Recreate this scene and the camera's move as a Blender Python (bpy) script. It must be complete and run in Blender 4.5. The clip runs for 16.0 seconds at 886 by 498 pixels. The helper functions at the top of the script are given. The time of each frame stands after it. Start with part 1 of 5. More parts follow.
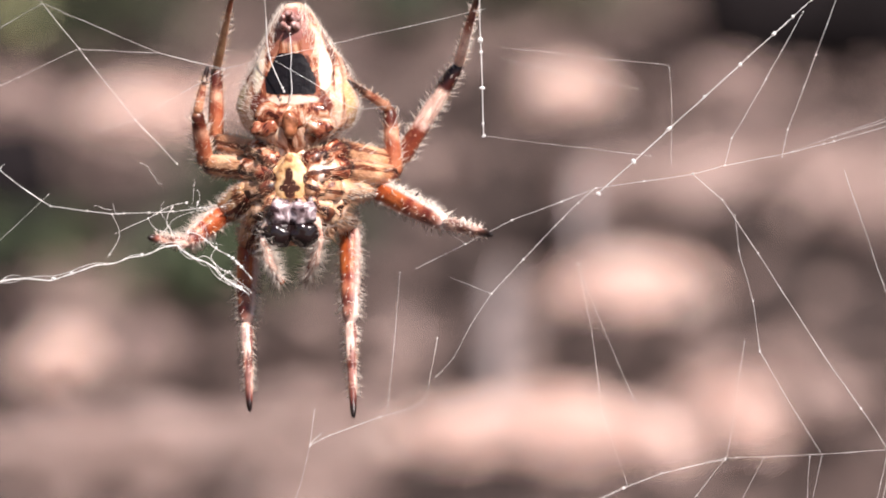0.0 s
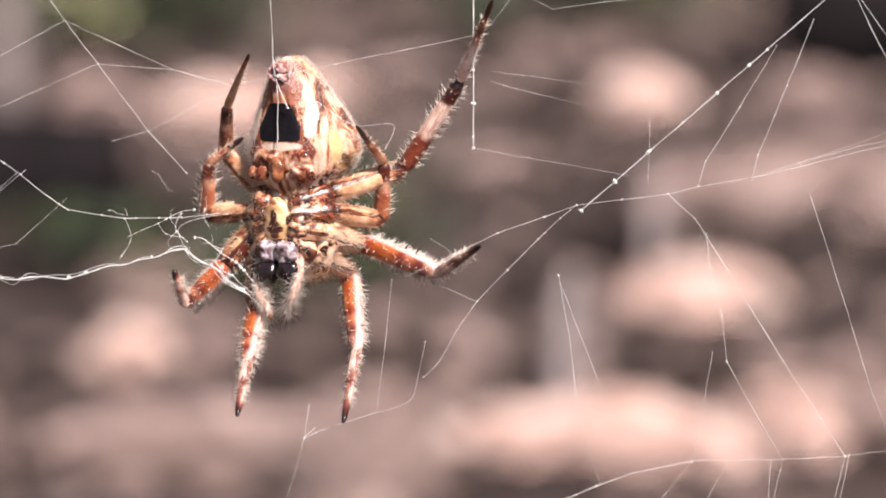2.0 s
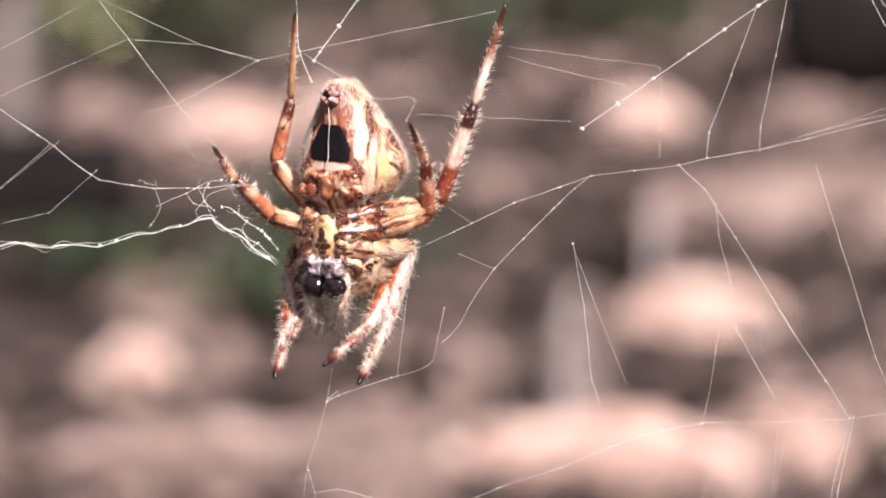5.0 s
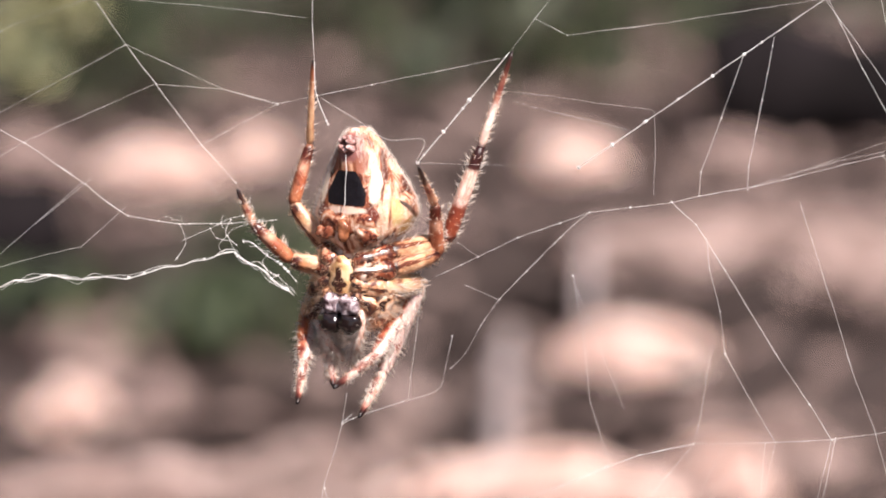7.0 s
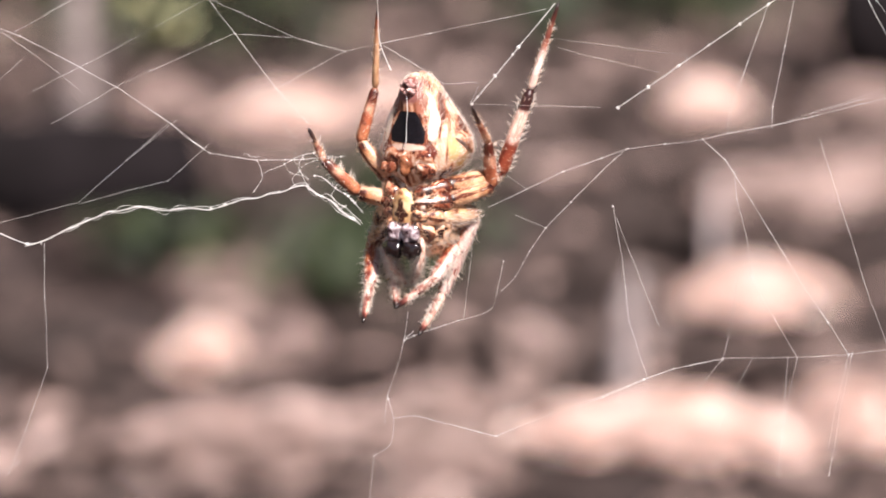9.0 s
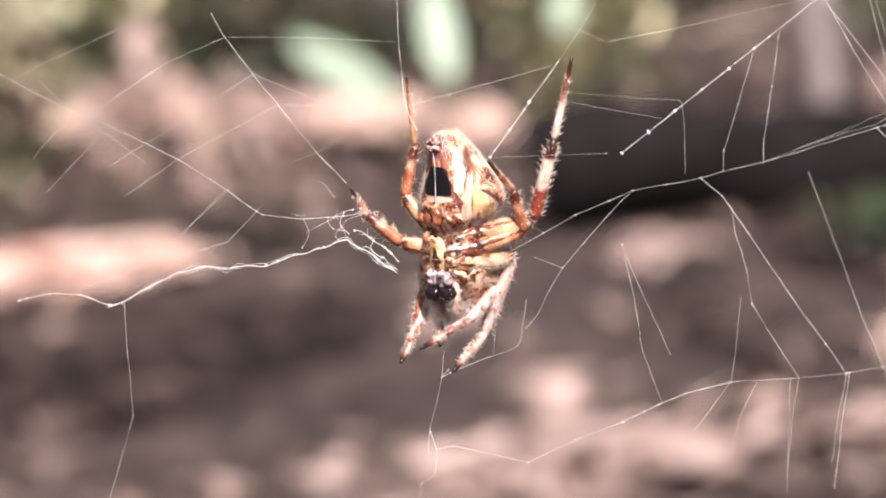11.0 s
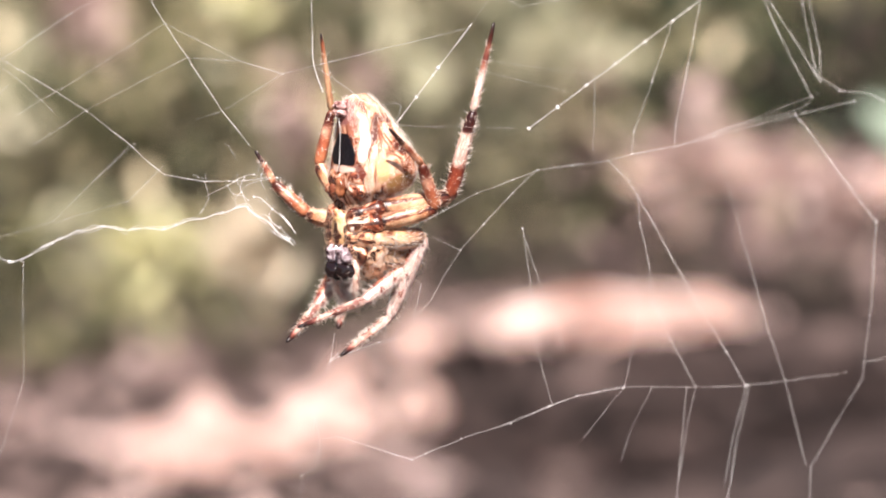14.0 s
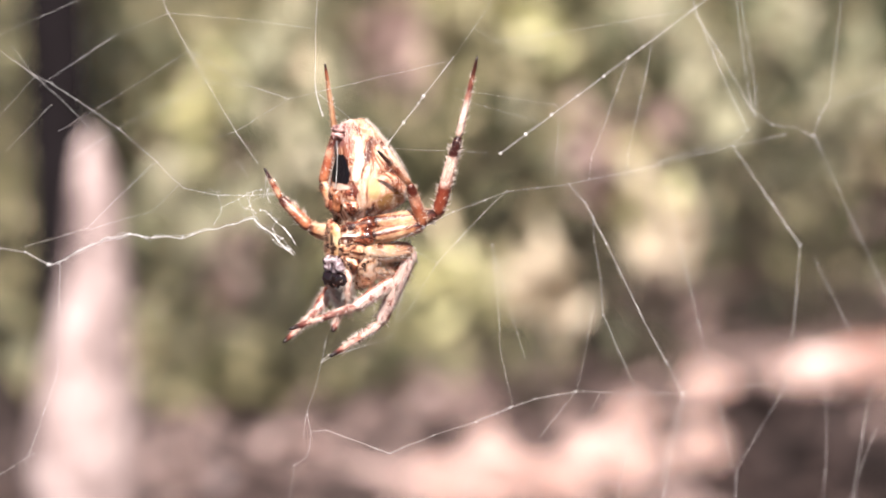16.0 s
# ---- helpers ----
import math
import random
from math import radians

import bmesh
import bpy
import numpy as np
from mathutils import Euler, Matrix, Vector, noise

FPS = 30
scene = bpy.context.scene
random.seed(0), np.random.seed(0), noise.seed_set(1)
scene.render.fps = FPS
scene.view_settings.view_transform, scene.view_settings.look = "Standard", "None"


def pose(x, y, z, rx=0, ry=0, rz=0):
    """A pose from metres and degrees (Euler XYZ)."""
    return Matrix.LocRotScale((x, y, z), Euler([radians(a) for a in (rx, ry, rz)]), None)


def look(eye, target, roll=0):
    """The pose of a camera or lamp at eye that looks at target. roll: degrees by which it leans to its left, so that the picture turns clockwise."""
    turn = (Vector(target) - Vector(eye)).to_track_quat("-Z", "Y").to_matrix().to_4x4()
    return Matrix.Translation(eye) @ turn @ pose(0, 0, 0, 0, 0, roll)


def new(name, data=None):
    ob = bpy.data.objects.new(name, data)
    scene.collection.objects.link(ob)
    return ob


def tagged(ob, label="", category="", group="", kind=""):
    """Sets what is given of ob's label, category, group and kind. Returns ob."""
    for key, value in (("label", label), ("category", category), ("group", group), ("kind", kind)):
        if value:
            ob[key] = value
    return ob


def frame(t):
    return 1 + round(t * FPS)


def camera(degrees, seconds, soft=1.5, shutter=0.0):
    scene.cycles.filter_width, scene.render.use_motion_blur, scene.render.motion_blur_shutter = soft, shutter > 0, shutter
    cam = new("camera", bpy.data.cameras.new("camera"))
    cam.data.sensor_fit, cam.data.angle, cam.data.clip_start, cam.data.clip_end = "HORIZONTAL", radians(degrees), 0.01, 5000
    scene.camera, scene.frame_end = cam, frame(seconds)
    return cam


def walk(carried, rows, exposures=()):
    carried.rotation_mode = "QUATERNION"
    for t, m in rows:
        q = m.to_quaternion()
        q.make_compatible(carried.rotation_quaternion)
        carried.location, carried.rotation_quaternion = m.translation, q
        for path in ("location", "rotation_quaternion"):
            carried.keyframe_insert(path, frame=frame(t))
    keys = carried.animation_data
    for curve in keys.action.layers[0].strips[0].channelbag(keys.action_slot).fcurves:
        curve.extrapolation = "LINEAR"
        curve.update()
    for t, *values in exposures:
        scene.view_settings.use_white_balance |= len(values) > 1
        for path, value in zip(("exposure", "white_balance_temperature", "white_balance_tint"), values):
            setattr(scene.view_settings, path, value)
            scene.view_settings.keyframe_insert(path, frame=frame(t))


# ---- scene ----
def view(x, y, z, yaw, pitch, roll):
    """A camera pose: yaw to the left from +y, pitch upwards, roll to its left, in degrees."""
    a, b = radians(yaw), radians(pitch)
    ahead = Vector((-math.sin(a) * math.cos(b), math.cos(a) * math.cos(b), math.sin(b)))
    eye = Vector((x, y, z))
    return look(eye, eye + ahead, roll)


cam = camera(14, 16.0, soft=1.9)
PATH = [
    (0.0, view(0.0012, -0.2972, 0.6523, 0.55, -10.33, -1.06)),
    (0.5, view(0.0026, -0.3089, 0.6532, 0.79, -10.27, 2.00)),
    (1.0, view(0.0001, -0.2962, 0.6568, 1.03, -10.47, 0.89)),
    (1.5, view(0.0089, -0.3280, 0.6605, 1.52, -10.44, -0.23)),
    (2.0, view(0.0093, -0.3176, 0.6568, 1.81, -10.31, 0.09)),
    (2.5, view(0.0088, -0.3207, 0.6587, 2.05, -10.28, 0.19)),
    (3.0, view(0.0094, -0.3175, 0.6548, 2.11, -10.10, -0.06)),
    (3.5, view(0.0075, -0.3204, 0.6541, 2.03, -10.03, 0.07)),
    (6.0, view(0.0084, -0.3319, 0.6530, 1.56, -9.61, -0.04)),
    (6.5, view(0.0045, -0.3285, 0.6500, 1.10, -9.34, -0.12)),
    (7.0, view(0.0007, -0.3521, 0.6567, 0.64, -9.26, 0.36)),
    (7.5, view(0.0014, -0.3815, 0.6610, 0.76, -9.38, 0.49)),
    (8.0, view(0.0042, -0.3852, 0.6621, 0.92, -9.65, 0.69)),
    (8.5, view(0.0066, -0.3805, 0.6614, 1.35, -9.95, 0.74)),
    (9.0, view(0.0104, -0.3884, 0.6614, 2.85, -10.14, -0.14)),
    (9.5, view(0.0419, -0.4002, 0.6674, 6.83, -10.18, -2.24)),
    (10.0, view(0.0696, -0.4123, 0.6720, 10.51, -10.22, -4.15)),
    (12.5, view(0.1455, -0.3806, 0.6618, 21.92, -9.03, -4.25)),
    (13.0, view(0.1598, -0.3706, 0.6562, 23.45, -8.63, -3.94)),
    (13.5, view(0.1632, -0.3593, 0.6494, 24.55, -8.29, -3.51)),
    (14.0, view(0.1688, -0.3476, 0.6492, 25.95, -8.07, -3.01)),
    (14.5, view(0.1852, -0.3470, 0.6509, 27.67, -7.88, -2.94)),
    (15.0, view(0.1971, -0.3453, 0.6477, 29.34, -7.63, -2.92)),
    (15.5, view(0.2102, -0.3552, 0.6492, 30.56, -7.36, -2.88)),
    (16.0, view(0.2215, -0.3614, 0.6491, 31.23, -7.16, -2.13)),
]
walk(cam, PATH, exposures=[(0.0, 1.0), (3.0, 1.03), (8.0, 1.12), (9.5, 1.23), (10.0, 1.31), (12.5, 1.29), (15.0, 1.27), (16.0, 1.18)])
cam.data.dof.use_dof = True
cam.data.dof.aperture_fstop = 26.0
cam.data.dof.aperture_blades = 0

# ---- world and sun ----
SUN_AZ, SUN_EL = 146.0, 50.0  # degrees clockwise from +y, above the horizon
world = bpy.data.worlds.new("world")
scene.world = world
world.use_nodes = True
wn = world.node_tree
sky = wn.nodes.new("ShaderNodeTexSky")
sky.sky_type = "NISHITA"
sky.sun_disc = False
sky.sun_elevation, sky.sun_rotation = radians(SUN_EL), radians(SUN_AZ)
wn.nodes["Background"].inputs["Strength"].default_value = 0.045
wn.links.new(sky.outputs[0], wn.nodes["Background"].inputs["Color"])
sun = new("sun", bpy.data.lights.new("sun", "SUN"))
sun.data.energy, sun.data.angle, sun.data.color = 5.0, radians(0.5), (1.0, 0.915, 0.875)
sdir = Vector((math.sin(radians(SUN_AZ)) * math.cos(radians(SUN_EL)), math.cos(radians(SUN_AZ)) * math.cos(radians(SUN_EL)), math.sin(radians(SUN_EL))))
sun.matrix_world = look(sdir * 20, (0, 0, 0))


# ---- materials ----
def material(name, build, rough=0.6, spec=0.4, **more):
    """A Principled material; build(nodes, links, coords) returns the socket or value for the base colour."""
    m = bpy.data.materials.new(name)
    m.use_nodes = True
    nt = m.node_tree
    p = nt.nodes["Principled BSDF"]
    p.inputs["Roughness"].default_value = rough
    p.inputs["Specular IOR Level"].default_value = spec
    for key, value in more.items():
        p.inputs[key.replace("_", " ")].default_value = value
    col = build(nt) if callable(build) else build
    if isinstance(col, tuple):
        p.inputs["Base Color"].default_value = (*col, 1)
    else:
        nt.links.new(col, p.inputs["Base Color"])
    return m


def coord(nt, kind="Object"):
    return nt.nodes.new("ShaderNodeTexCoord").outputs[kind]


def noise_tex(nt, scale, detail=4, rough=0.6, at=None, distortion=0.0):
    n = nt.nodes.new("ShaderNodeTexNoise")
    n.inputs["Scale"].default_value, n.inputs["Detail"].default_value, n.inputs["Roughness"].default_value = scale, detail, rough
    n.inputs["Distortion"].default_value = distortion
    nt.links.new(at if at is not None else coord(nt), n.inputs["Vector"])
    return n.outputs["Fac"]


def ramp(nt, fac, stops, smooth=True):
    r = nt.nodes.new("ShaderNodeValToRGB")
    r.color_ramp.interpolation = "EASE" if smooth else "LINEAR"
    e = r.color_ramp.elements
    while len(e) < len(stops):
        e.new(0.5)
    for el, (pos, col) in zip(e, stops):
        el.position, el.color = pos, (*col, 1)
    nt.links.new(fac, r.inputs["Fac"])
    return r.outputs["Color"]


def mix(nt, fac, a, b, mode="MIX"):
    n = nt.nodes.new("ShaderNodeMix")
    n.data_type, n.blend_type = "RGBA", mode
    for socket, value in ((n.inputs["Factor"], fac), (n.inputs["A"], a), (n.inputs["B"], b)):
        if isinstance(value, (int, float)):
            socket.default_value = value
        elif isinstance(value, tuple):
            socket.default_value = (*value, 1)
        else:
            nt.links.new(value, socket)
    return n.outputs["Result"]


def bump(m, scale, strength, distance):
    nt = m.node_tree
    b = nt.nodes.new("ShaderNodeBump")
    b.inputs["Strength"].default_value, b.inputs["Distance"].default_value = strength, distance
    nt.links.new(noise_tex(nt, scale), b.inputs["Height"])
    nt.links.new(b.outputs["Normal"], nt.nodes["Principled BSDF"].inputs["Normal"])
    return m


def axis(nt, kind, which):
    s = nt.nodes.new("ShaderNodeSeparateXYZ")
    nt.links.new(coord(nt, kind), s.inputs[0])
    return s.outputs[which]


def litter_colour(nt):
    big = noise_tex(nt, 3.2, 5, 0.65)
    fine = noise_tex(nt, 26, 4, 0.7)
    a = ramp(nt, big, [(0.40, (0.006, 0.005, 0.005)), (0.54, (0.026, 0.018, 0.016)), (0.68, (0.17, 0.112, 0.098))])
    return mix(nt, 0.6, a, ramp(nt, fine, [(0.35, (0.012, 0.009, 0.009)), (0.68, (0.11, 0.075, 0.067))]))


def random_leaf(stops):
    def build(nt):
        g = nt.nodes.new("ShaderNodeNewGeometry")
        return ramp(nt, g.outputs["Random Per Island"], stops, False)
    return build


def spot(nt, c, r, wobble=0.25, soft=0.12, square=False):
    """One inside an uneven ellipsoid (or squarish block) at c with radii r, in millimetres of the thing's space; nought outside."""
    shift = nt.nodes.new("ShaderNodeVectorMath")
    shift.operation = "SUBTRACT"
    nt.links.new(coord(nt), shift.inputs[0])
    shift.inputs[1].default_value = [v * 0.001 for v in c]
    size = nt.nodes.new("ShaderNodeVectorMath")
    size.operation = "MULTIPLY"
    nt.links.new(shift.outputs[0], size.inputs[0])
    size.inputs[1].default_value = [1000 / v for v in r]
    far = nt.nodes.new("ShaderNodeVectorMath")
    far.operation = "LENGTH"
    shape = size.outputs[0]
    if square:
        for _ in range(2):
            power = nt.nodes.new("ShaderNodeVectorMath")
            power.operation = "MULTIPLY"
            nt.links.new(shape, power.inputs[0])
            nt.links.new(shape, power.inputs[1])
            shape = power.outputs[0]
    nt.links.new(shape, far.inputs[0])
    uneven = nt.nodes.new("ShaderNodeMath")
    uneven.operation = "MULTIPLY_ADD"
    nt.links.new(noise_tex(nt, 900, 4, 0.7), uneven.inputs[0])
    uneven.inputs[1].default_value = wobble * 2
    nt.links.new(far.outputs["Value"], uneven.inputs[2])
    edge = nt.nodes.new("ShaderNodeMapRange")
    edge.inputs["From Min"].default_value, edge.inputs["From Max"].default_value = 1 + wobble + soft, 1 + wobble - soft
    nt.links.new(uneven.outputs[0], edge.inputs["Value"])
    return edge.outputs[0]


def abdomen_colour(nt):
    mp = nt.nodes.new("ShaderNodeMapping")
    mp.inputs["Scale"].default_value = (1.0, 1.0, 0.22)
    nt.links.new(coord(nt), mp.inputs["Vector"])
    n1 = noise_tex(nt, 420, 5, 0.6, mp.outputs[0], 1.4)
    n2 = noise_tex(nt, 1500, 3, 0.6)
    n3 = noise_tex(nt, 190, 3, 0.5)
    c = ramp(nt, n1, [(0.40, (0.09, 0.022, 0.012)), (0.45, (0.32, 0.115, 0.06)), (0.51, (0.68, 0.43, 0.31)), (0.64, (0.86, 0.67, 0.55))])
    c = mix(nt, 0.35, c, ramp(nt, n2, [(0.36, (0.6, 0.38, 0.25)), (0.56, (1.0, 0.95, 0.9))]), "MULTIPLY")
    c = mix(nt, 0.55, c, ramp(nt, n3, [(0.38, (0.66, 0.42, 0.26)), (0.55, (1.0, 1.0, 1.0))]), "MULTIPLY")
    for s in (-1, 1):
        c = mix(nt, spot(nt, (s * 4.4, 5.0, 5.0), (1.6, 1.9, 1.3), 0.4), c, (0.30, 0.15, 0.05))
        c = mix(nt, spot(nt, (s * 5.0, 2.6, 6.8), (1.0, 0.8, 1.9), 0.4), c, (0.54, 0.36, 0.17))
        c = mix(nt, spot(nt, (s * 2.2, 0.8, 8.3), (0.3, 1.3, 1.1), 0.45), c, (0.22, 0.06, 0.03))
        c = mix(nt, spot(nt, (s * 2.9, 0.9, 10.0), (0.65, 1.6, 2.6), 0.35), c, (0.84, 0.67, 0.52))
        c = mix(nt, spot(nt, (s * 2.6, 0.6, 6.3), (1.0, 1.5, 0.9), 0.4), c, (0.14, 0.03, 0.018))
        c = mix(nt, spot(nt, (s * 1.5, 1.2, 11.6), (0.6, 1.2, 1.1), 0.3), c, (0.30, 0.11, 0.07))
    c = mix(nt, spot(nt, (0, 1.2, 13.0), (1.6, 1.8, 1.5), 0.35), c, (0.26, 0.10, 0.085))
    for z, rx, rz in ((8.0, 2.15, 0.8), (8.35, 1.98, 0.85), (8.7, 1.8, 0.88), (9.05, 1.62, 0.88), (9.4, 1.44, 0.85), (9.7, 1.26, 0.8), (9.9, 1.08, 0.75)):
        c = mix(nt, spot(nt, (0, 0.6, z), (rx, 2.2, rz), 0.22, 0.08, True), c, (0.006, 0.004, 0.006))
    return mix(nt, spot(nt, (0, 0.3, 6.75), (2.1, 1.2, 0.36), 1.0, 0.25), c, (0.70, 0.50, 0.40))


def sternum_colour(nt):
    """A yellow shield with a dark toothed mark down its middle."""
    c = ramp(nt, noise_tex(nt, 700, 4), [(0.34, (0.26, 0.08, 0.03)), (0.44, (0.66, 0.38, 0.17)), (0.62, (0.90, 0.64, 0.38))])
    for x, z, rx, rz in ((0, 0.5, 0.35, 0.7), (0, -0.2, 0.6, 0.5), (-0.55, -0.55, 0.35, 0.28), (0.55, -0.55, 0.35, 0.28), (0, -0.9, 0.45, 0.5), (-1.35, 0.2, 0.25, 0.5), (1.35, 0.2, 0.25, 0.5)):
        c = mix(nt, spot(nt, (x, -0.8, z), (rx, 1.2, rz), 0.35, 0.15), c, (0.05, 0.014, 0.008))
    return c


def body_colour(nt):
    n1 = noise_tex(nt, 520, 4, 0.65, distortion=1.2)
    return ramp(nt, n1, [(0.40, (0.03, 0.010, 0.007)), (0.44, (0.30, 0.11, 0.05)), (0.48, (0.76, 0.45, 0.27)), (0.58, (0.94, 0.74, 0.60))])


def banded(stops, tint, back=None, lines=0.45):
    """Colour along a leg piece from its root to its tip, with speckle; back is the colour of its fur above."""
    def build(nt):
        z = axis(nt, "Generated", "Z")
        n = noise_tex(nt, 900, 4, 0.65)
        m = nt.nodes.new("ShaderNodeMath")
        m.operation = "MULTIPLY_ADD"
        nt.links.new(n, m.inputs[0])
        m.inputs[1].default_value = 0.12
        a = nt.nodes.new("ShaderNodeMath")
        a.operation = "SUBTRACT"
        nt.links.new(z, a.inputs[0])
        a.inputs[1].default_value = 0.06
        nt.links.new(a.outputs[0], m.inputs[2])
        mp = nt.nodes.new("ShaderNodeMapping")
        mp.inputs["Scale"].default_value = (1.0, 1.0, 0.12)
        nt.links.new(coord(nt), mp.inputs["Vector"])
        streak = ramp(nt, noise_tex(nt, 1300, 3, 0.6, mp.outputs[0]), [(0.45, tint), (0.53, (1.0, 0.97, 0.94))])
        spotted = mix(nt, 0.45, ramp(nt, m.outputs[0], stops), ramp(nt, n, [(0.40, tint), (0.58, (1.0, 0.96, 0.92))]), "MULTIPLY")
        under = mix(nt, lines, spotted, streak, "MULTIPLY")
        if back is None:
            return under
        y = nt.nodes.new("ShaderNodeMapRange")
        y.inputs["From Min"].default_value, y.inputs["From Max"].default_value, y.inputs["To Max"].default_value = -0.00062, -0.00032, 0.85
        nt.links.new(axis(nt, "Object", "Y"), y.inputs["Value"])
        fur = ramp(nt, noise_tex(nt, 620, 4, 0.65), [(0.36, (0.20, 0.055, 0.04)), (0.45, back)])
        fur = mix(nt, lines * 0.75, fur, streak, "MULTIPLY")
        return mix(nt, y.outputs[0], under, fur)
    return build


def leafy(m, share=0.15):
    """Lets light through a leaf material."""
    nt = m.node_tree
    p, o = nt.nodes["Principled BSDF"], nt.nodes["Material Output"]
    t, x = nt.nodes.new("ShaderNodeBsdfTranslucent"), nt.nodes.new("ShaderNodeMixShader")
    nt.links.new(p.inputs["Base Color"].links[0].from_socket, t.inputs["Color"])
    x.inputs[0].default_value = share
    nt.links.new(p.outputs[0], x.inputs[1])
    nt.links.new(t.outputs[0], x.inputs[2])
    nt.links.new(x.outputs[0], o.inputs["Surface"])


def fibre(name, colour):
    """A fine translucent fibre that scatters light from both sides, with a glint."""
    m = bpy.data.materials.new(name)
    m.use_nodes = True
    nt = m.node_tree
    nt.nodes.remove(nt.nodes["Principled BSDF"])
    a, b, g = (nt.nodes.new("ShaderNodeBsdf" + k) for k in ("Diffuse", "Translucent", "Glossy"))
    for n in (a, b):
        n.inputs["Color"].default_value = (*colour, 1)
    g.inputs["Roughness"].default_value = 0.25
    mixes = [nt.nodes.new("ShaderNodeMixShader") for _ in range(2)]
    mixes[0].inputs[0].default_value, mixes[1].inputs[0].default_value = 0.5, 0.12
    nt.links.new(a.outputs[0], mixes[0].inputs[1])
    nt.links.new(b.outputs[0], mixes[0].inputs[2])
    nt.links.new(mixes[0].outputs[0], mixes[1].inputs[1])
    nt.links.new(g.outputs[0], mixes[1].inputs[2])
    nt.links.new(mixes[1].outputs[0], nt.nodes["Material Output"].inputs["Surface"])
    return m


def leg(name, stops, tint, back=None, lines=0.45):
    """Thin translucent leg skin that glows red where the light passes through."""
    m = material(name, banded(stops, tint, back, lines), 0.35, 0.5, Subsurface_Weight=0.15, Subsurface_Scale=0.0006, Subsurface_Radius=(1.0, 0.4, 0.25))
    return bump(m, 1500, 0.5, 0.0002)


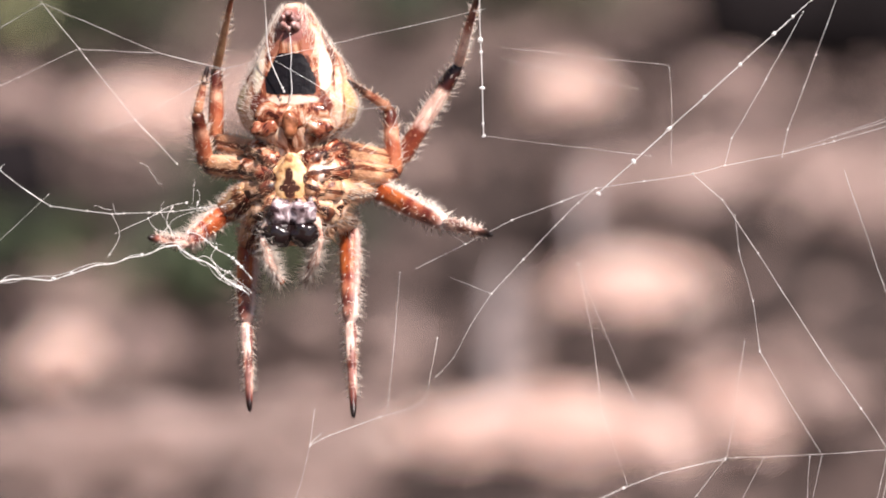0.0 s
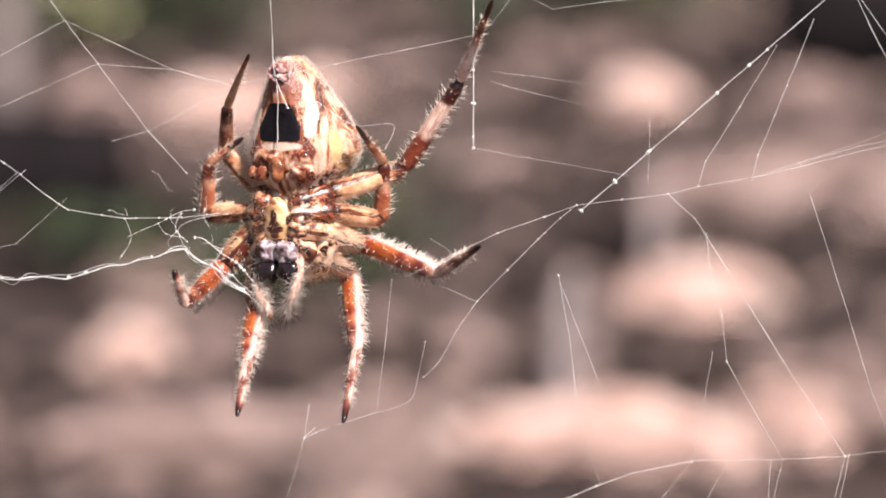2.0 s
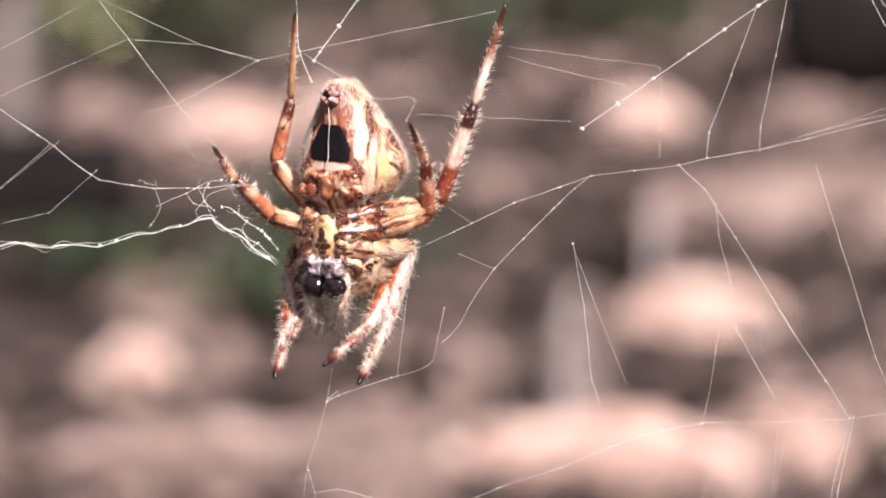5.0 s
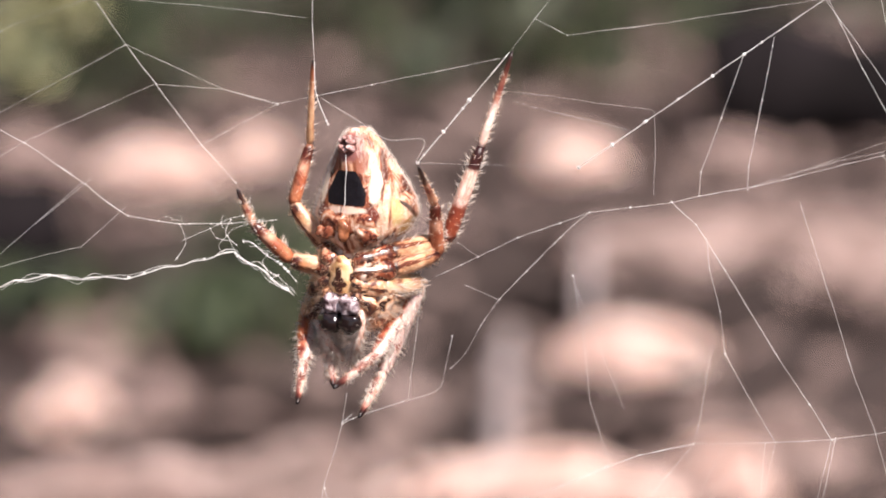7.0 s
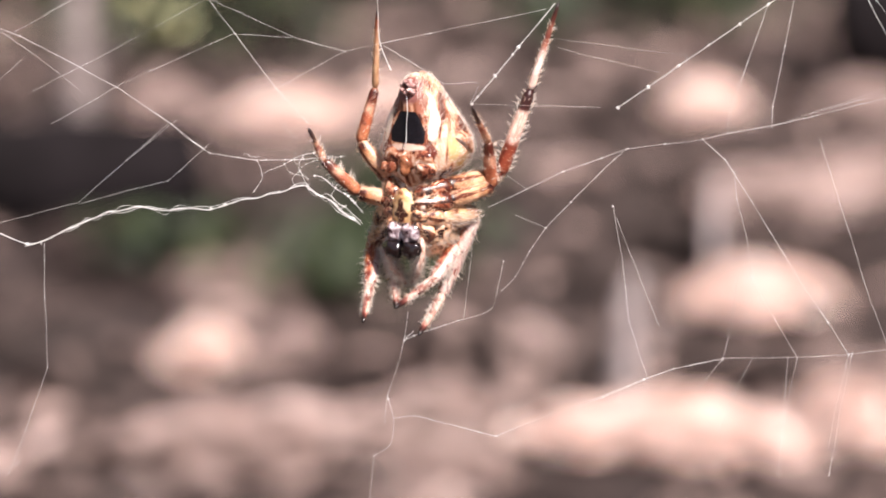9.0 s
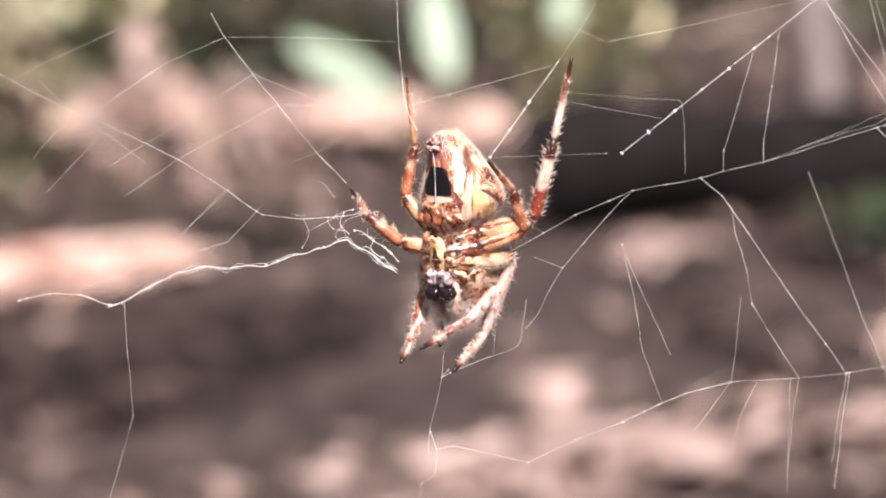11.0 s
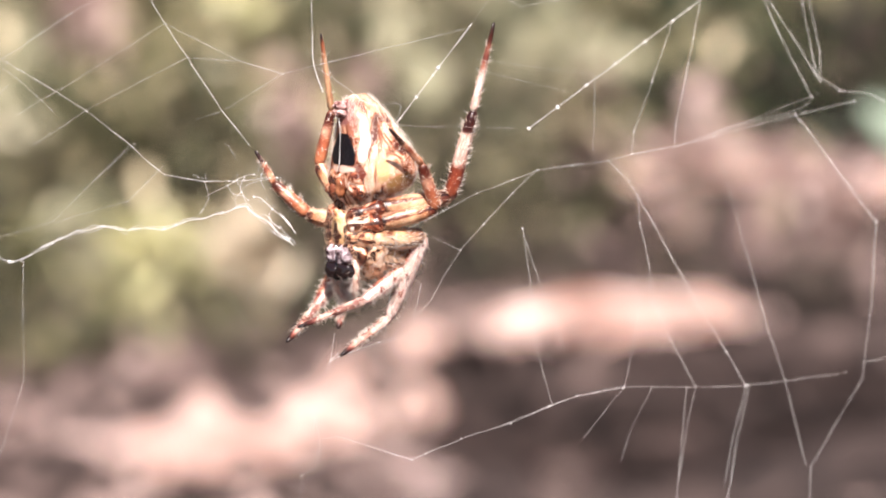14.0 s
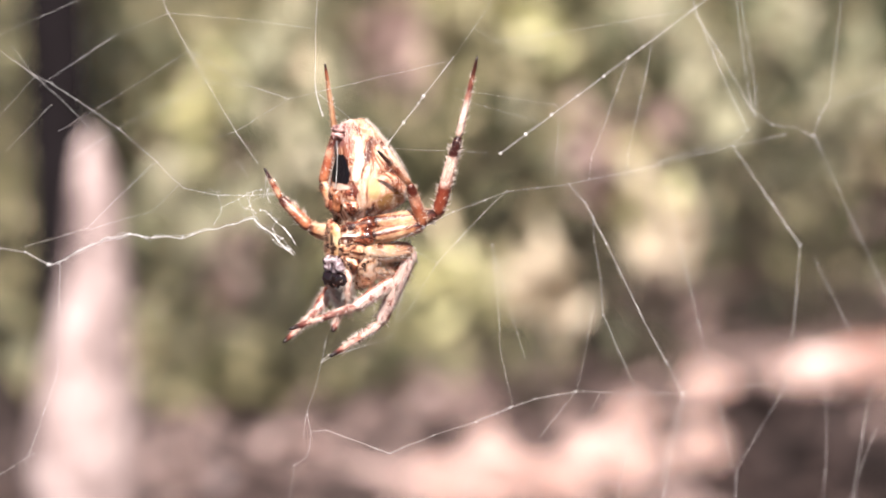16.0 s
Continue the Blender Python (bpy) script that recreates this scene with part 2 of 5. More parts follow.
PALE, DARK = (0.78, 0.61, 0.56), (0.05, 0.016, 0.01)
M = {
    "litter": bump(material("leaf_litter", litter_colour, 0.9, 0.2), 60, 0.8, 0.01),
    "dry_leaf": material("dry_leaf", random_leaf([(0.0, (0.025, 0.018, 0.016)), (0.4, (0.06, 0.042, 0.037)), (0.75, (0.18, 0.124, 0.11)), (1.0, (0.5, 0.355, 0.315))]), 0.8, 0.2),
    # Stands for patches of sun on the litter; the brightness is in the colour.
    "sun_dapple_leaf": material("sun_dapple_leaf", random_leaf([(0.0, (0.72, 0.47, 0.39)), (0.5, (0.86, 0.62, 0.54)), (1.0, (0.91, 0.76, 0.70))]), 0.7, 0.2),
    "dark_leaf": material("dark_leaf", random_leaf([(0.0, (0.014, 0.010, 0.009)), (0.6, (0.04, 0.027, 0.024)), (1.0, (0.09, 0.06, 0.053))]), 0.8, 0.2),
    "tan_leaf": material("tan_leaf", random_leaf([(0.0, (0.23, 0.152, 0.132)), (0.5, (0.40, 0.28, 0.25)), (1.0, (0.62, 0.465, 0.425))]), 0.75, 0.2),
    # Yellow-green, with the glow of sun on it put into the colour.
    "sunlit_yellow_leaf": material("sunlit_yellow_leaf", random_leaf([(0.0, (0.44, 0.42, 0.19)), (0.5, (0.70, 0.66, 0.36)), (1.0, (0.88, 0.82, 0.56))]), 0.6, 0.3),
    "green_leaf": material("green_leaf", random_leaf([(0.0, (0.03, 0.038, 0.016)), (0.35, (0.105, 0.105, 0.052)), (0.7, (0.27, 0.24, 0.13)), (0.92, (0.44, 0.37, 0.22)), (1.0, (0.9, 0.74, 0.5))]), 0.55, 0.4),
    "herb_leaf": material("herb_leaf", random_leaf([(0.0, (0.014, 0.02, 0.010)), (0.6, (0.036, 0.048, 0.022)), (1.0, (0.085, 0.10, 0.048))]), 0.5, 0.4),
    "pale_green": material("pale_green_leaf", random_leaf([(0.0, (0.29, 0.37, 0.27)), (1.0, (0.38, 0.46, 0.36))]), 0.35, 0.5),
    "pale_bark": material("pale_bark", lambda nt: ramp(nt, noise_tex(nt, 14, 5, 0.7), [(0.3, (0.36, 0.29, 0.29)), (0.6, (0.60, 0.51, 0.50))]), 0.85, 0.2),
    "grey_bark": material("grey_bark", lambda nt: ramp(nt, noise_tex(nt, 30, 5, 0.7), [(0.35, (0.12, 0.095, 0.09)), (0.6, (0.30, 0.245, 0.235))]), 0.85, 0.2),
    "ash_bark": material("ash_bark", lambda nt: ramp(nt, noise_tex(nt, 22, 5, 0.7), [(0.32, (0.20, 0.16, 0.16)), (0.62, (0.44, 0.37, 0.36))]), 0.85, 0.2),
    "twig_bark": material("twig_bark", lambda nt: ramp(nt, noise_tex(nt, 40, 4, 0.7), [(0.35, (0.05, 0.045, 0.03)), (0.6, (0.14, 0.12, 0.085))]), 0.85, 0.2),
    "light_bark": material("light_bark", lambda nt: ramp(nt, noise_tex(nt, 24, 5, 0.75, distortion=0.6), [(0.40, (0.13, 0.095, 0.09)), (0.5, (0.40, 0.30, 0.28)), (0.64, (0.60, 0.48, 0.455))]), 0.85, 0.2),
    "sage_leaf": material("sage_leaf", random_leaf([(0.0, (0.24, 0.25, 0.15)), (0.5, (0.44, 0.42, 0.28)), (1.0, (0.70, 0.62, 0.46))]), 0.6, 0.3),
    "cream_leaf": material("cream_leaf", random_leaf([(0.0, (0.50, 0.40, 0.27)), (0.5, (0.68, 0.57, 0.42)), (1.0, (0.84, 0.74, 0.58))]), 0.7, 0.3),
    "dark_bark": material("dark_bark", lambda nt: ramp(nt, noise_tex(nt, 10, 5, 0.7), [(0.3, (0.005, 0.004, 0.004)), (0.65, (0.014, 0.011, 0.012))]), 0.95, 0.08),
    "abdomen": bump(material("abdomen_skin", abdomen_colour, 0.5, 0.25, Subsurface_Weight=0.12, Subsurface_Scale=0.0008), 1800, 0.5, 0.0002),
    "body": bump(material("body_skin", body_colour, 0.4, 0.5), 1600, 0.6, 0.0002),
    "sternum": bump(material("sternum_plate", sternum_colour, 0.45, 0.4), 1500, 0.4, 0.0001),
    "coxa": bump(material("coxa_skin", lambda nt: ramp(nt, noise_tex(nt, 700, 4, 0.6, distortion=0.8), [(0.40, (0.12, 0.03, 0.016)), (0.48, (0.52, 0.25, 0.13)), (0.62, (0.86, 0.60, 0.43))]), 0.4, 0.5), 1500, 0.5, 0.0002),
    "stripe": bump(material("dark_stripe", lambda nt: ramp(nt, noise_tex(nt, 900, 3), [(0.4, (0.025, 0.008, 0.006)), (0.65, (0.14, 0.045, 0.022))]), 0.35, 0.5), 1200, 0.4, 0.0002),
    # Palest tone covers both pinkish skin and painted glints of the shiny plates.
    "plate": bump(material("belly_plate", lambda nt: ramp(nt, noise_tex(nt, 560, 4, 0.6, distortion=1.2), [(0.42, (0.06, 0.014, 0.009)), (0.50, (0.26, 0.07, 0.035)), (0.57, (0.50, 0.25, 0.15)), (0.66, (0.84, 0.66, 0.56))]), 0.2, 0.6), 900, 0.6, 0.0003),
    "spinneret": bump(material("spinneret_skin", lambda nt: ramp(nt, noise_tex(nt, 1300, 3), [(0.38, (0.10, 0.03, 0.025)), (0.5, (0.34, 0.17, 0.15)), (0.64, (0.62, 0.44, 0.42))]), 0.35, 0.5), 1800, 0.6, 0.0002),
    "brown": bump(material("brown_chitin", lambda nt: ramp(nt, noise_tex(nt, 800, 3), [(0.35, (0.10, 0.03, 0.012)), (0.65, (0.36, 0.13, 0.06))]), 0.25, 0.6), 1200, 0.4, 0.0002),
    "glossy": material("glossy_grey_chitin", lambda nt: ramp(nt, noise_tex(nt, 760, 3, distortion=0.6), [(0.38, (0.03, 0.013, 0.015)), (0.48, (0.19, 0.13, 0.14)), (0.59, (0.54, 0.45, 0.47))]), 0.2, 0.7),
    "fang": material("black_fang", (0.012, 0.006, 0.006), 0.15, 0.6),
    "femur": leg("femur_skin", [(0.0, (0.06, 0.014, 0.008)), (0.08, (0.56, 0.33, 0.17)), (0.28, (0.20, 0.06, 0.025)), (0.42, (0.62, 0.40, 0.22)), (0.72, (0.46, 0.20, 0.10)), (0.88, (0.17, 0.035, 0.018)), (1.0, (0.08, 0.02, 0.012))], (0.14, 0.035, 0.02), (0.66, 0.44, 0.30), 1.0),
    "hind_femur": leg("hind_femur_skin", [(0.0, (0.16, 0.045, 0.022)), (0.08, (0.05, 0.012, 0.008)), (0.16, (0.58, 0.32, 0.18)), (0.5, (0.72, 0.45, 0.28)), (0.74, (0.48, 0.22, 0.11)), (0.85, (0.10, 0.022, 0.012)), (1.0, (0.06, 0.014, 0.008))], (0.20, 0.06, 0.025), (0.78, 0.52, 0.36), 0.95),
    "tibia": leg("tibia_skin", [(0.0, (0.70, 0.48, 0.38)), (0.07, (0.26, 0.06, 0.03)), (0.34, (0.20, 0.04, 0.02)), (0.44, (0.74, 0.53, 0.46)), (0.72, (0.84, 0.66, 0.58)), (0.78, (0.06, 0.012, 0.010)), (1.0, (0.035, 0.008, 0.007))], (0.45, 0.22, 0.15), None, 0.45),
    "front_tibia": leg("front_tibia_skin", [(0.0, (0.50, 0.22, 0.11)), (0.10, (0.34, 0.06, 0.022)), (0.25, (0.42, 0.105, 0.03)), (0.48, (0.44, 0.12, 0.035)), (0.58, (0.18, 0.025, 0.013)), (0.68, (0.46, 0.17, 0.10)), (0.80, (0.16, 0.026, 0.018)), (0.90, (0.56, 0.30, 0.23)), (1.0, PALE)], (0.42, 0.16, 0.09), PALE),
    "tarsus": leg("tarsus_skin", [(0.0, (0.78, 0.56, 0.49)), (0.36, (0.78, 0.59, 0.53)), (0.48, (0.34, 0.12, 0.085)), (0.56, (0.74, 0.52, 0.46)), (0.76, (0.60, 0.34, 0.28)), (0.86, (0.20, 0.06, 0.045)), (0.91, DARK), (1.0, (0.02, 0.01, 0.01))], (0.22, 0.06, 0.045), None, 0.85),
    "hind_tarsus": leg("hind_tarsus_skin", [(0.0, (0.84, 0.66, 0.59)), (0.42, (0.90, 0.74, 0.67)), (0.52, (0.48, 0.22, 0.16)), (0.62, (0.20, 0.055, 0.04)), (0.72, (0.40, 0.18, 0.13)), (0.80, (0.12, 0.032, 0.02)), (0.90, DARK), (1.0, (0.02, 0.01, 0.01))], (0.4, 0.18, 0.13), None, 0.4),
    "pale_tarsus": leg("pale_tarsus_skin", [(0.0, (0.30, 0.09, 0.04)), (0.08, (0.62, 0.38, 0.22)), (0.6, (0.64, 0.40, 0.25)), (0.85, (0.42, 0.17, 0.09)), (0.95, DARK), (1.0, (0.02, 0.01, 0.01))], (0.45, 0.2, 0.1)),
    "amber": leg("amber_skin", [(0.0, (0.22, 0.05, 0.022)), (0.15, (0.48, 0.18, 0.09)), (0.45, (0.36, 0.10, 0.05)), (0.62, (0.66, 0.36, 0.25)), (0.78, (0.12, 0.02, 0.01)), (0.92, (0.08, 0.016, 0.008)), (1.0, (0.36, 0.17, 0.10))], (0.36, 0.14, 0.07)),
    "amber_tarsus": leg("amber_tarsus_skin", [(0.0, (0.44, 0.18, 0.08)), (0.25, (0.60, 0.33, 0.22)), (0.42, (0.24, 0.055, 0.03)), (0.54, (0.46, 0.22, 0.14)), (0.64, DARK), (1.0, (0.02, 0.01, 0.01))], (0.42, 0.2, 0.1)),
    "palp": material("palp_skin", lambda nt: ramp(nt, noise_tex(nt, 900, 3), [(0.38, (0.22, 0.08, 0.05)), (0.5, (0.58, 0.34, 0.26)), (0.62, (0.86, 0.68, 0.60))]), 0.5, 0.5),
    "hair": fibre("white_hair", (0.90, 0.80, 0.72)),
    "tan_hair": fibre("tan_hair", (0.94, 0.66, 0.46)),
    "silk": fibre("silk", (0.94, 0.92, 0.90)),
}


for leaf_kind in ("green_leaf", "sunlit_yellow_leaf", "sage_leaf", "cream_leaf", "pale_green"):
    leafy(M[leaf_kind])


# ---- building helpers ----
def mesh_from(name, verts, faces, mats, face_mats=None, smooth=True):
    me = bpy.data.meshes.new(name)
    me.from_pydata([tuple(v) for v in verts], [], faces)
    for m in mats:
        me.materials.append(m)
    if face_mats is not None:
        me.polygons.foreach_set("material_index", face_mats)
    me.polygons.foreach_set("use_smooth", [smooth] * len(me.polygons))
    me.update()
    return me


def part(name, geo, mats, parent, label="", smooth=True):
    """Links (verts, faces[, face materials]) as one mesh object under a thing or a part."""
    verts, faces, *fm = geo
    ob = new(name, mesh_from(name, verts, faces, [M[m] for m in mats], fm[0] if fm else None, smooth))
    ob.parent = parent
    return tagged(ob, label)


def thing(name, label, category, group="", kind=""):
    return tagged(new(name), label, category, group, kind)


def tube(points, radii, sides=8, cap=True):
    """A tube along points; radii one for each, or one for all."""
    pts = [Vector(p) for p in points]
    if isinstance(radii, (int, float)):
        radii = [radii] * len(pts)
    verts, faces = [], []
    ref = None
    for i, p in enumerate(pts):
        d = (pts[min(i + 1, len(pts) - 1)] - pts[max(i - 1, 0)]).normalized()
        if ref is None:
            ref = d.orthogonal().normalized()
        ref = (ref - d * ref.dot(d)).normalized()
        side = d.cross(ref)
        for k in range(sides):
            a = 2 * math.pi * k / sides
            verts.append(p + (ref * math.cos(a) + side * math.sin(a)) * radii[i])
    for i in range(len(pts) - 1):
        for k in range(sides):
            a, b = i * sides + k, i * sides + (k + 1) % sides
            faces.append((a, b, b + sides, a + sides))
    if cap:
        faces.append(tuple(range(sides))[::-1])
        faces.append(tuple(range((len(pts) - 1) * sides, len(pts) * sides)))
    return verts, faces


def ball(c, r, rings=8, sides=12):
    """An ellipsoid at c with radii r."""
    c, r = Vector(c), (Vector((r, r, r)) if isinstance(r, (int, float)) else Vector(r))
    verts, faces = [], []
    for i in range(rings + 1):
        th = math.pi * i / rings
        for k in range(sides):
            ph = 2 * math.pi * k / sides
            verts.append(c + Vector((r.x * math.sin(th) * math.cos(ph), r.y * math.sin(th) * math.sin(ph), r.z * math.cos(th))))
    for i in range(rings):
        for k in range(sides):
            a, b = i * sides + k, i * sides + (k + 1) % sides
            faces.append((a, a + sides, b + sides, b))
    return verts, faces


def joined(*geos):
    """Several (verts, faces) with a material slot each: joined([(geo, slot), ...])."""
    verts, faces, fm = [], [], []
    for (v, f), slot in geos:
        n = len(verts)
        verts += list(v)
        faces += [tuple(i + n for i in g) for g in f]
        fm += [slot] * len(f)
    return verts, faces, fm


def hairs(spots, length, radius, rng, lean=0.5, way=(0, 0, 1)):
    """Thin bristles at (place, normal) spots that lean along way."""
    verts, faces = [], []
    for p, n in spots:
        p, n = Vector(p), Vector(n).normalized()
        d = (n + Vector(way) * lean * rng.uniform(0.3, 1.2) + Vector((rng.gauss(0, 0.22), rng.gauss(0, 0.22), rng.gauss(0, 0.22)))).normalized()
        L = length * rng.uniform(0.5, 1.25)
        s = d.orthogonal().normalized()
        q = d.cross(s)
        b = len(verts)
        for k in range(3):
            a = 2.094 * k
            verts.append(p - n * radius + (s * math.cos(a) + q * math.sin(a)) * radius)
        verts.append(p + d * L)
        faces += [(b, b + 1, b + 3), (b + 1, b + 2, b + 3), (b + 2, b, b + 3)]
    return verts, faces


def scatter_leaves(rng, places, size, tilt, bend=0.25):
    """Bent leaf blades (four faces each) at places (x, y, z)."""
    verts, faces = [], []
    for p in places:
        L = size * rng.uniform(0.6, 1.4)
        w = L * rng.uniform(0.22, 0.4)
        m = Matrix.Translation(p) @ Euler((rng.gauss(0, tilt), rng.gauss(0, tilt), rng.uniform(0, 6.283))).to_matrix().to_4x4()
        h = L * bend * rng.uniform(-0.4, 1)
        b = len(verts)
        for x, y, z in ((-L / 2, 0, 0), (-L * 0.1, -w / 2, h * 0.7), (-L * 0.1, 0, h * 0.5), (-L * 0.1, w / 2, h * 0.7), (L / 2, 0, 0)):
            verts.append(m @ Vector((x, y, z)))
        faces += [(b, b + 1, b + 2), (b, b + 2, b + 3), (b + 1, b + 4, b + 2), (b + 2, b + 4, b + 3)]
    return verts, faces


# ---- the ground ----
def ground_height(x, y):
    far = max(0.0, math.hypot(x, y) - 6.5)
    bumps = 0.012 * noise.noise(Vector((x * 2.3, y * 2.3, 0))) + 0.006 * noise.noise(Vector((x * 9, y * 9, 4)))
    return bumps + 0.02 * far


def build_ground():
    verts, faces = [], []
    edges = [-400, -120, -40, -16, -8] + [-6 + 0.1 * i for i in range(0, 121)] + [8, 16, 40, 120, 400]
    n = len(edges)
    for y in edges:
        for x in edges:
            near = abs(x) < 7 and abs(y) < 7
            verts.append((x, y, ground_height(x, y) if near else min(ground_height(x, y), 3.0)))
    for j in range(n - 1):
        for i in range(n - 1):
            a = j * n + i
            faces.append((a, a + 1, a + n + 1, a + n))
    ob = new("ground", mesh_from("ground", verts, faces, [M["litter"]]))
    tagged(ob, "brown leaf litter on bare forest soil", "ground", kind="structure")


build_ground()
rng = random.Random(5)


def build_litter():
    places = []
    while len(places) < 26000:
        d, a = (1.2 + 5.5 * rng.random() ** 0.8, rng.uniform(-0.35, 0.85)) if len(places) < 9000 else (0.2 + 7.5 * rng.random() ** 0.6, rng.uniform(0.85, 5.93))
        x, y = -math.sin(a) * d, math.cos(a) * d
        if ((x + 0.44) / 0.2) ** 2 + ((y - 3.25) / 0.45) ** 2 < 1:
            continue
        if noise.noise(Vector((x * 1.7, y * 1.7, 9))) > rng.uniform(-0.5, 0.25):
            places.append((x, y, ground_height(x, y) + 0.012))
    v, f = scatter_leaves(rng, places, 0.07, 0.25)
    ob = new("leaf_litter", mesh_from("leaf_litter", v, f, [M["dry_leaf"]]))
    tagged(ob, "scattered brown and grey fallen dry leaves", "leaf litter", kind="stuff")


build_litter()


def leaf_pile(x, y, w, d, h=0.03, count=150, name="leaf_pile", mat="sun_dapple_leaf", label="heap of dry leaves coloured as a patch of sun", size=0.06):
    """A loose heap of dry leaves, w across the line of sight and d along it."""
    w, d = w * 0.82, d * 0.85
    places = []
    off = rng.uniform(0, 50)
    while len(places) < count:
        r, a = rng.random() ** 0.5 * (1.15 if rng.random() < 0.85 else 1.7), rng.uniform(0, 6.283)
        px, py = r * math.cos(a), r * math.sin(a)
        uneven = noise.noise(Vector((px * 2.3 + off, py * 2.3, 0))) + 0.5 * noise.noise(Vector((px * 4 + off, py * 4, 3)))
        if r + rng.gauss(0, 0.16) > 0.9 + 1.0 * uneven:
            count -= 1 if rng.random() < 0.5 else 0
            continue
        places.append((px * w / 2, py * d / 2, max(0.0, h * (1 - r * r)) * rng.uniform(0.4, 1.0) + 0.012))
    v, f = scatter_leaves(rng, places, min(size, w * 0.4), 0.14, 0.12)
    ob = new(name, mesh_from(name, v, f, [M[mat]]))
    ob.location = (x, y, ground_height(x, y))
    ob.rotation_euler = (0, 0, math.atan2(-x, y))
    return tagged(ob, label, "leaf pile", kind="stuff")


# Sun dapples on the litter, painted in as heaps of pale leaves.
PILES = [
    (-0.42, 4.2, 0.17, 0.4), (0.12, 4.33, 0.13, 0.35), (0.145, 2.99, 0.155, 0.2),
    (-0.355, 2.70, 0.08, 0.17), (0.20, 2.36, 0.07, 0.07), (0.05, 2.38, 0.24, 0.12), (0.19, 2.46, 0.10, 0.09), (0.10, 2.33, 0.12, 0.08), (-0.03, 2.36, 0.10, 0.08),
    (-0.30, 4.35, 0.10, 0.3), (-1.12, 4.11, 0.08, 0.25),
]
# Fainter dapples painted as tan leaves, with some plain tan litter.
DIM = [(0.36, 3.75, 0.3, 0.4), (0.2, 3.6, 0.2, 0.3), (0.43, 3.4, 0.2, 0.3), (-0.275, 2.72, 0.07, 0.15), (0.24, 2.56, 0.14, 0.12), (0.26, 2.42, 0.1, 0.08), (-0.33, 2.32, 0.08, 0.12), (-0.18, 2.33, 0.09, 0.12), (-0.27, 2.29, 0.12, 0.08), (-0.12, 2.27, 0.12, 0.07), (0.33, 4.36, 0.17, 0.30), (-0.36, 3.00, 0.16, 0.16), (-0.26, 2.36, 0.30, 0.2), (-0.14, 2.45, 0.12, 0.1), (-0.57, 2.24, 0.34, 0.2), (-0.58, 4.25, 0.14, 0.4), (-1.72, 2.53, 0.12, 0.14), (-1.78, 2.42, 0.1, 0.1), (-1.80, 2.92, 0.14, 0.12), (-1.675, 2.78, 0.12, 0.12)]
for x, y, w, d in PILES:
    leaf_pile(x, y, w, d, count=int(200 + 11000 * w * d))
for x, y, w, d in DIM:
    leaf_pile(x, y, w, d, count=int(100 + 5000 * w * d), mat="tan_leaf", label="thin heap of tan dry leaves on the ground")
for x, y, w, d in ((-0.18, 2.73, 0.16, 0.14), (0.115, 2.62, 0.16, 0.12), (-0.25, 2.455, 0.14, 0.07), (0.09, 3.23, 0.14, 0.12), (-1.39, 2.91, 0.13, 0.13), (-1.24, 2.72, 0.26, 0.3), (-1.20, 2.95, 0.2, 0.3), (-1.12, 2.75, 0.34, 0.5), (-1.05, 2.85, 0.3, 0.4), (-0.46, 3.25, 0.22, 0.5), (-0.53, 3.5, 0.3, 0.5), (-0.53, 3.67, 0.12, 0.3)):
    leaf_pile(x, y, w, d, h=0.02, count=int(250 + 8000 * w * d), mat="dark_leaf", label="dark brown fallen leaves on the ground")
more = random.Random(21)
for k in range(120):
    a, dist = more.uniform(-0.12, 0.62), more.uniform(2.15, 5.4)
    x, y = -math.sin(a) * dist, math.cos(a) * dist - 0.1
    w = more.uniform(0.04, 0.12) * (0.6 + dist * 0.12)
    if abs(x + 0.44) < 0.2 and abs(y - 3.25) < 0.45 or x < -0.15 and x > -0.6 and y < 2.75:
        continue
    mat, lab = (("dark_leaf", "dark brown fallen leaves on the ground") if k % 3 == 0 else ("tan_leaf", "thin heap of tan dry leaves on the ground"))
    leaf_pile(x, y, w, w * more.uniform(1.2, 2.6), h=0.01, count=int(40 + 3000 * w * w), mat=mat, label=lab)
# Sunlit spots of the left bank, again held in the pale leaf colour.
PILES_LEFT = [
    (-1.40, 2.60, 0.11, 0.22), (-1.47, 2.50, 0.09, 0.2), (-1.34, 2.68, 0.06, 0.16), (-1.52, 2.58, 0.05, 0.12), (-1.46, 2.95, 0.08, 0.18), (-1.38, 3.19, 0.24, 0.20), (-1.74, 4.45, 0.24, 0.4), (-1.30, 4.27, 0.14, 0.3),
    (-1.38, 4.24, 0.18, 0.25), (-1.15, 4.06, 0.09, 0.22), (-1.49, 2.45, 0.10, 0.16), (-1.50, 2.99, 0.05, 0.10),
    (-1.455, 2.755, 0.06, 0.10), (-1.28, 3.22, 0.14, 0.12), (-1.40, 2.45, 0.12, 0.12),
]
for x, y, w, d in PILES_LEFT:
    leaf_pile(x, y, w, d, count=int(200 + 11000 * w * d))


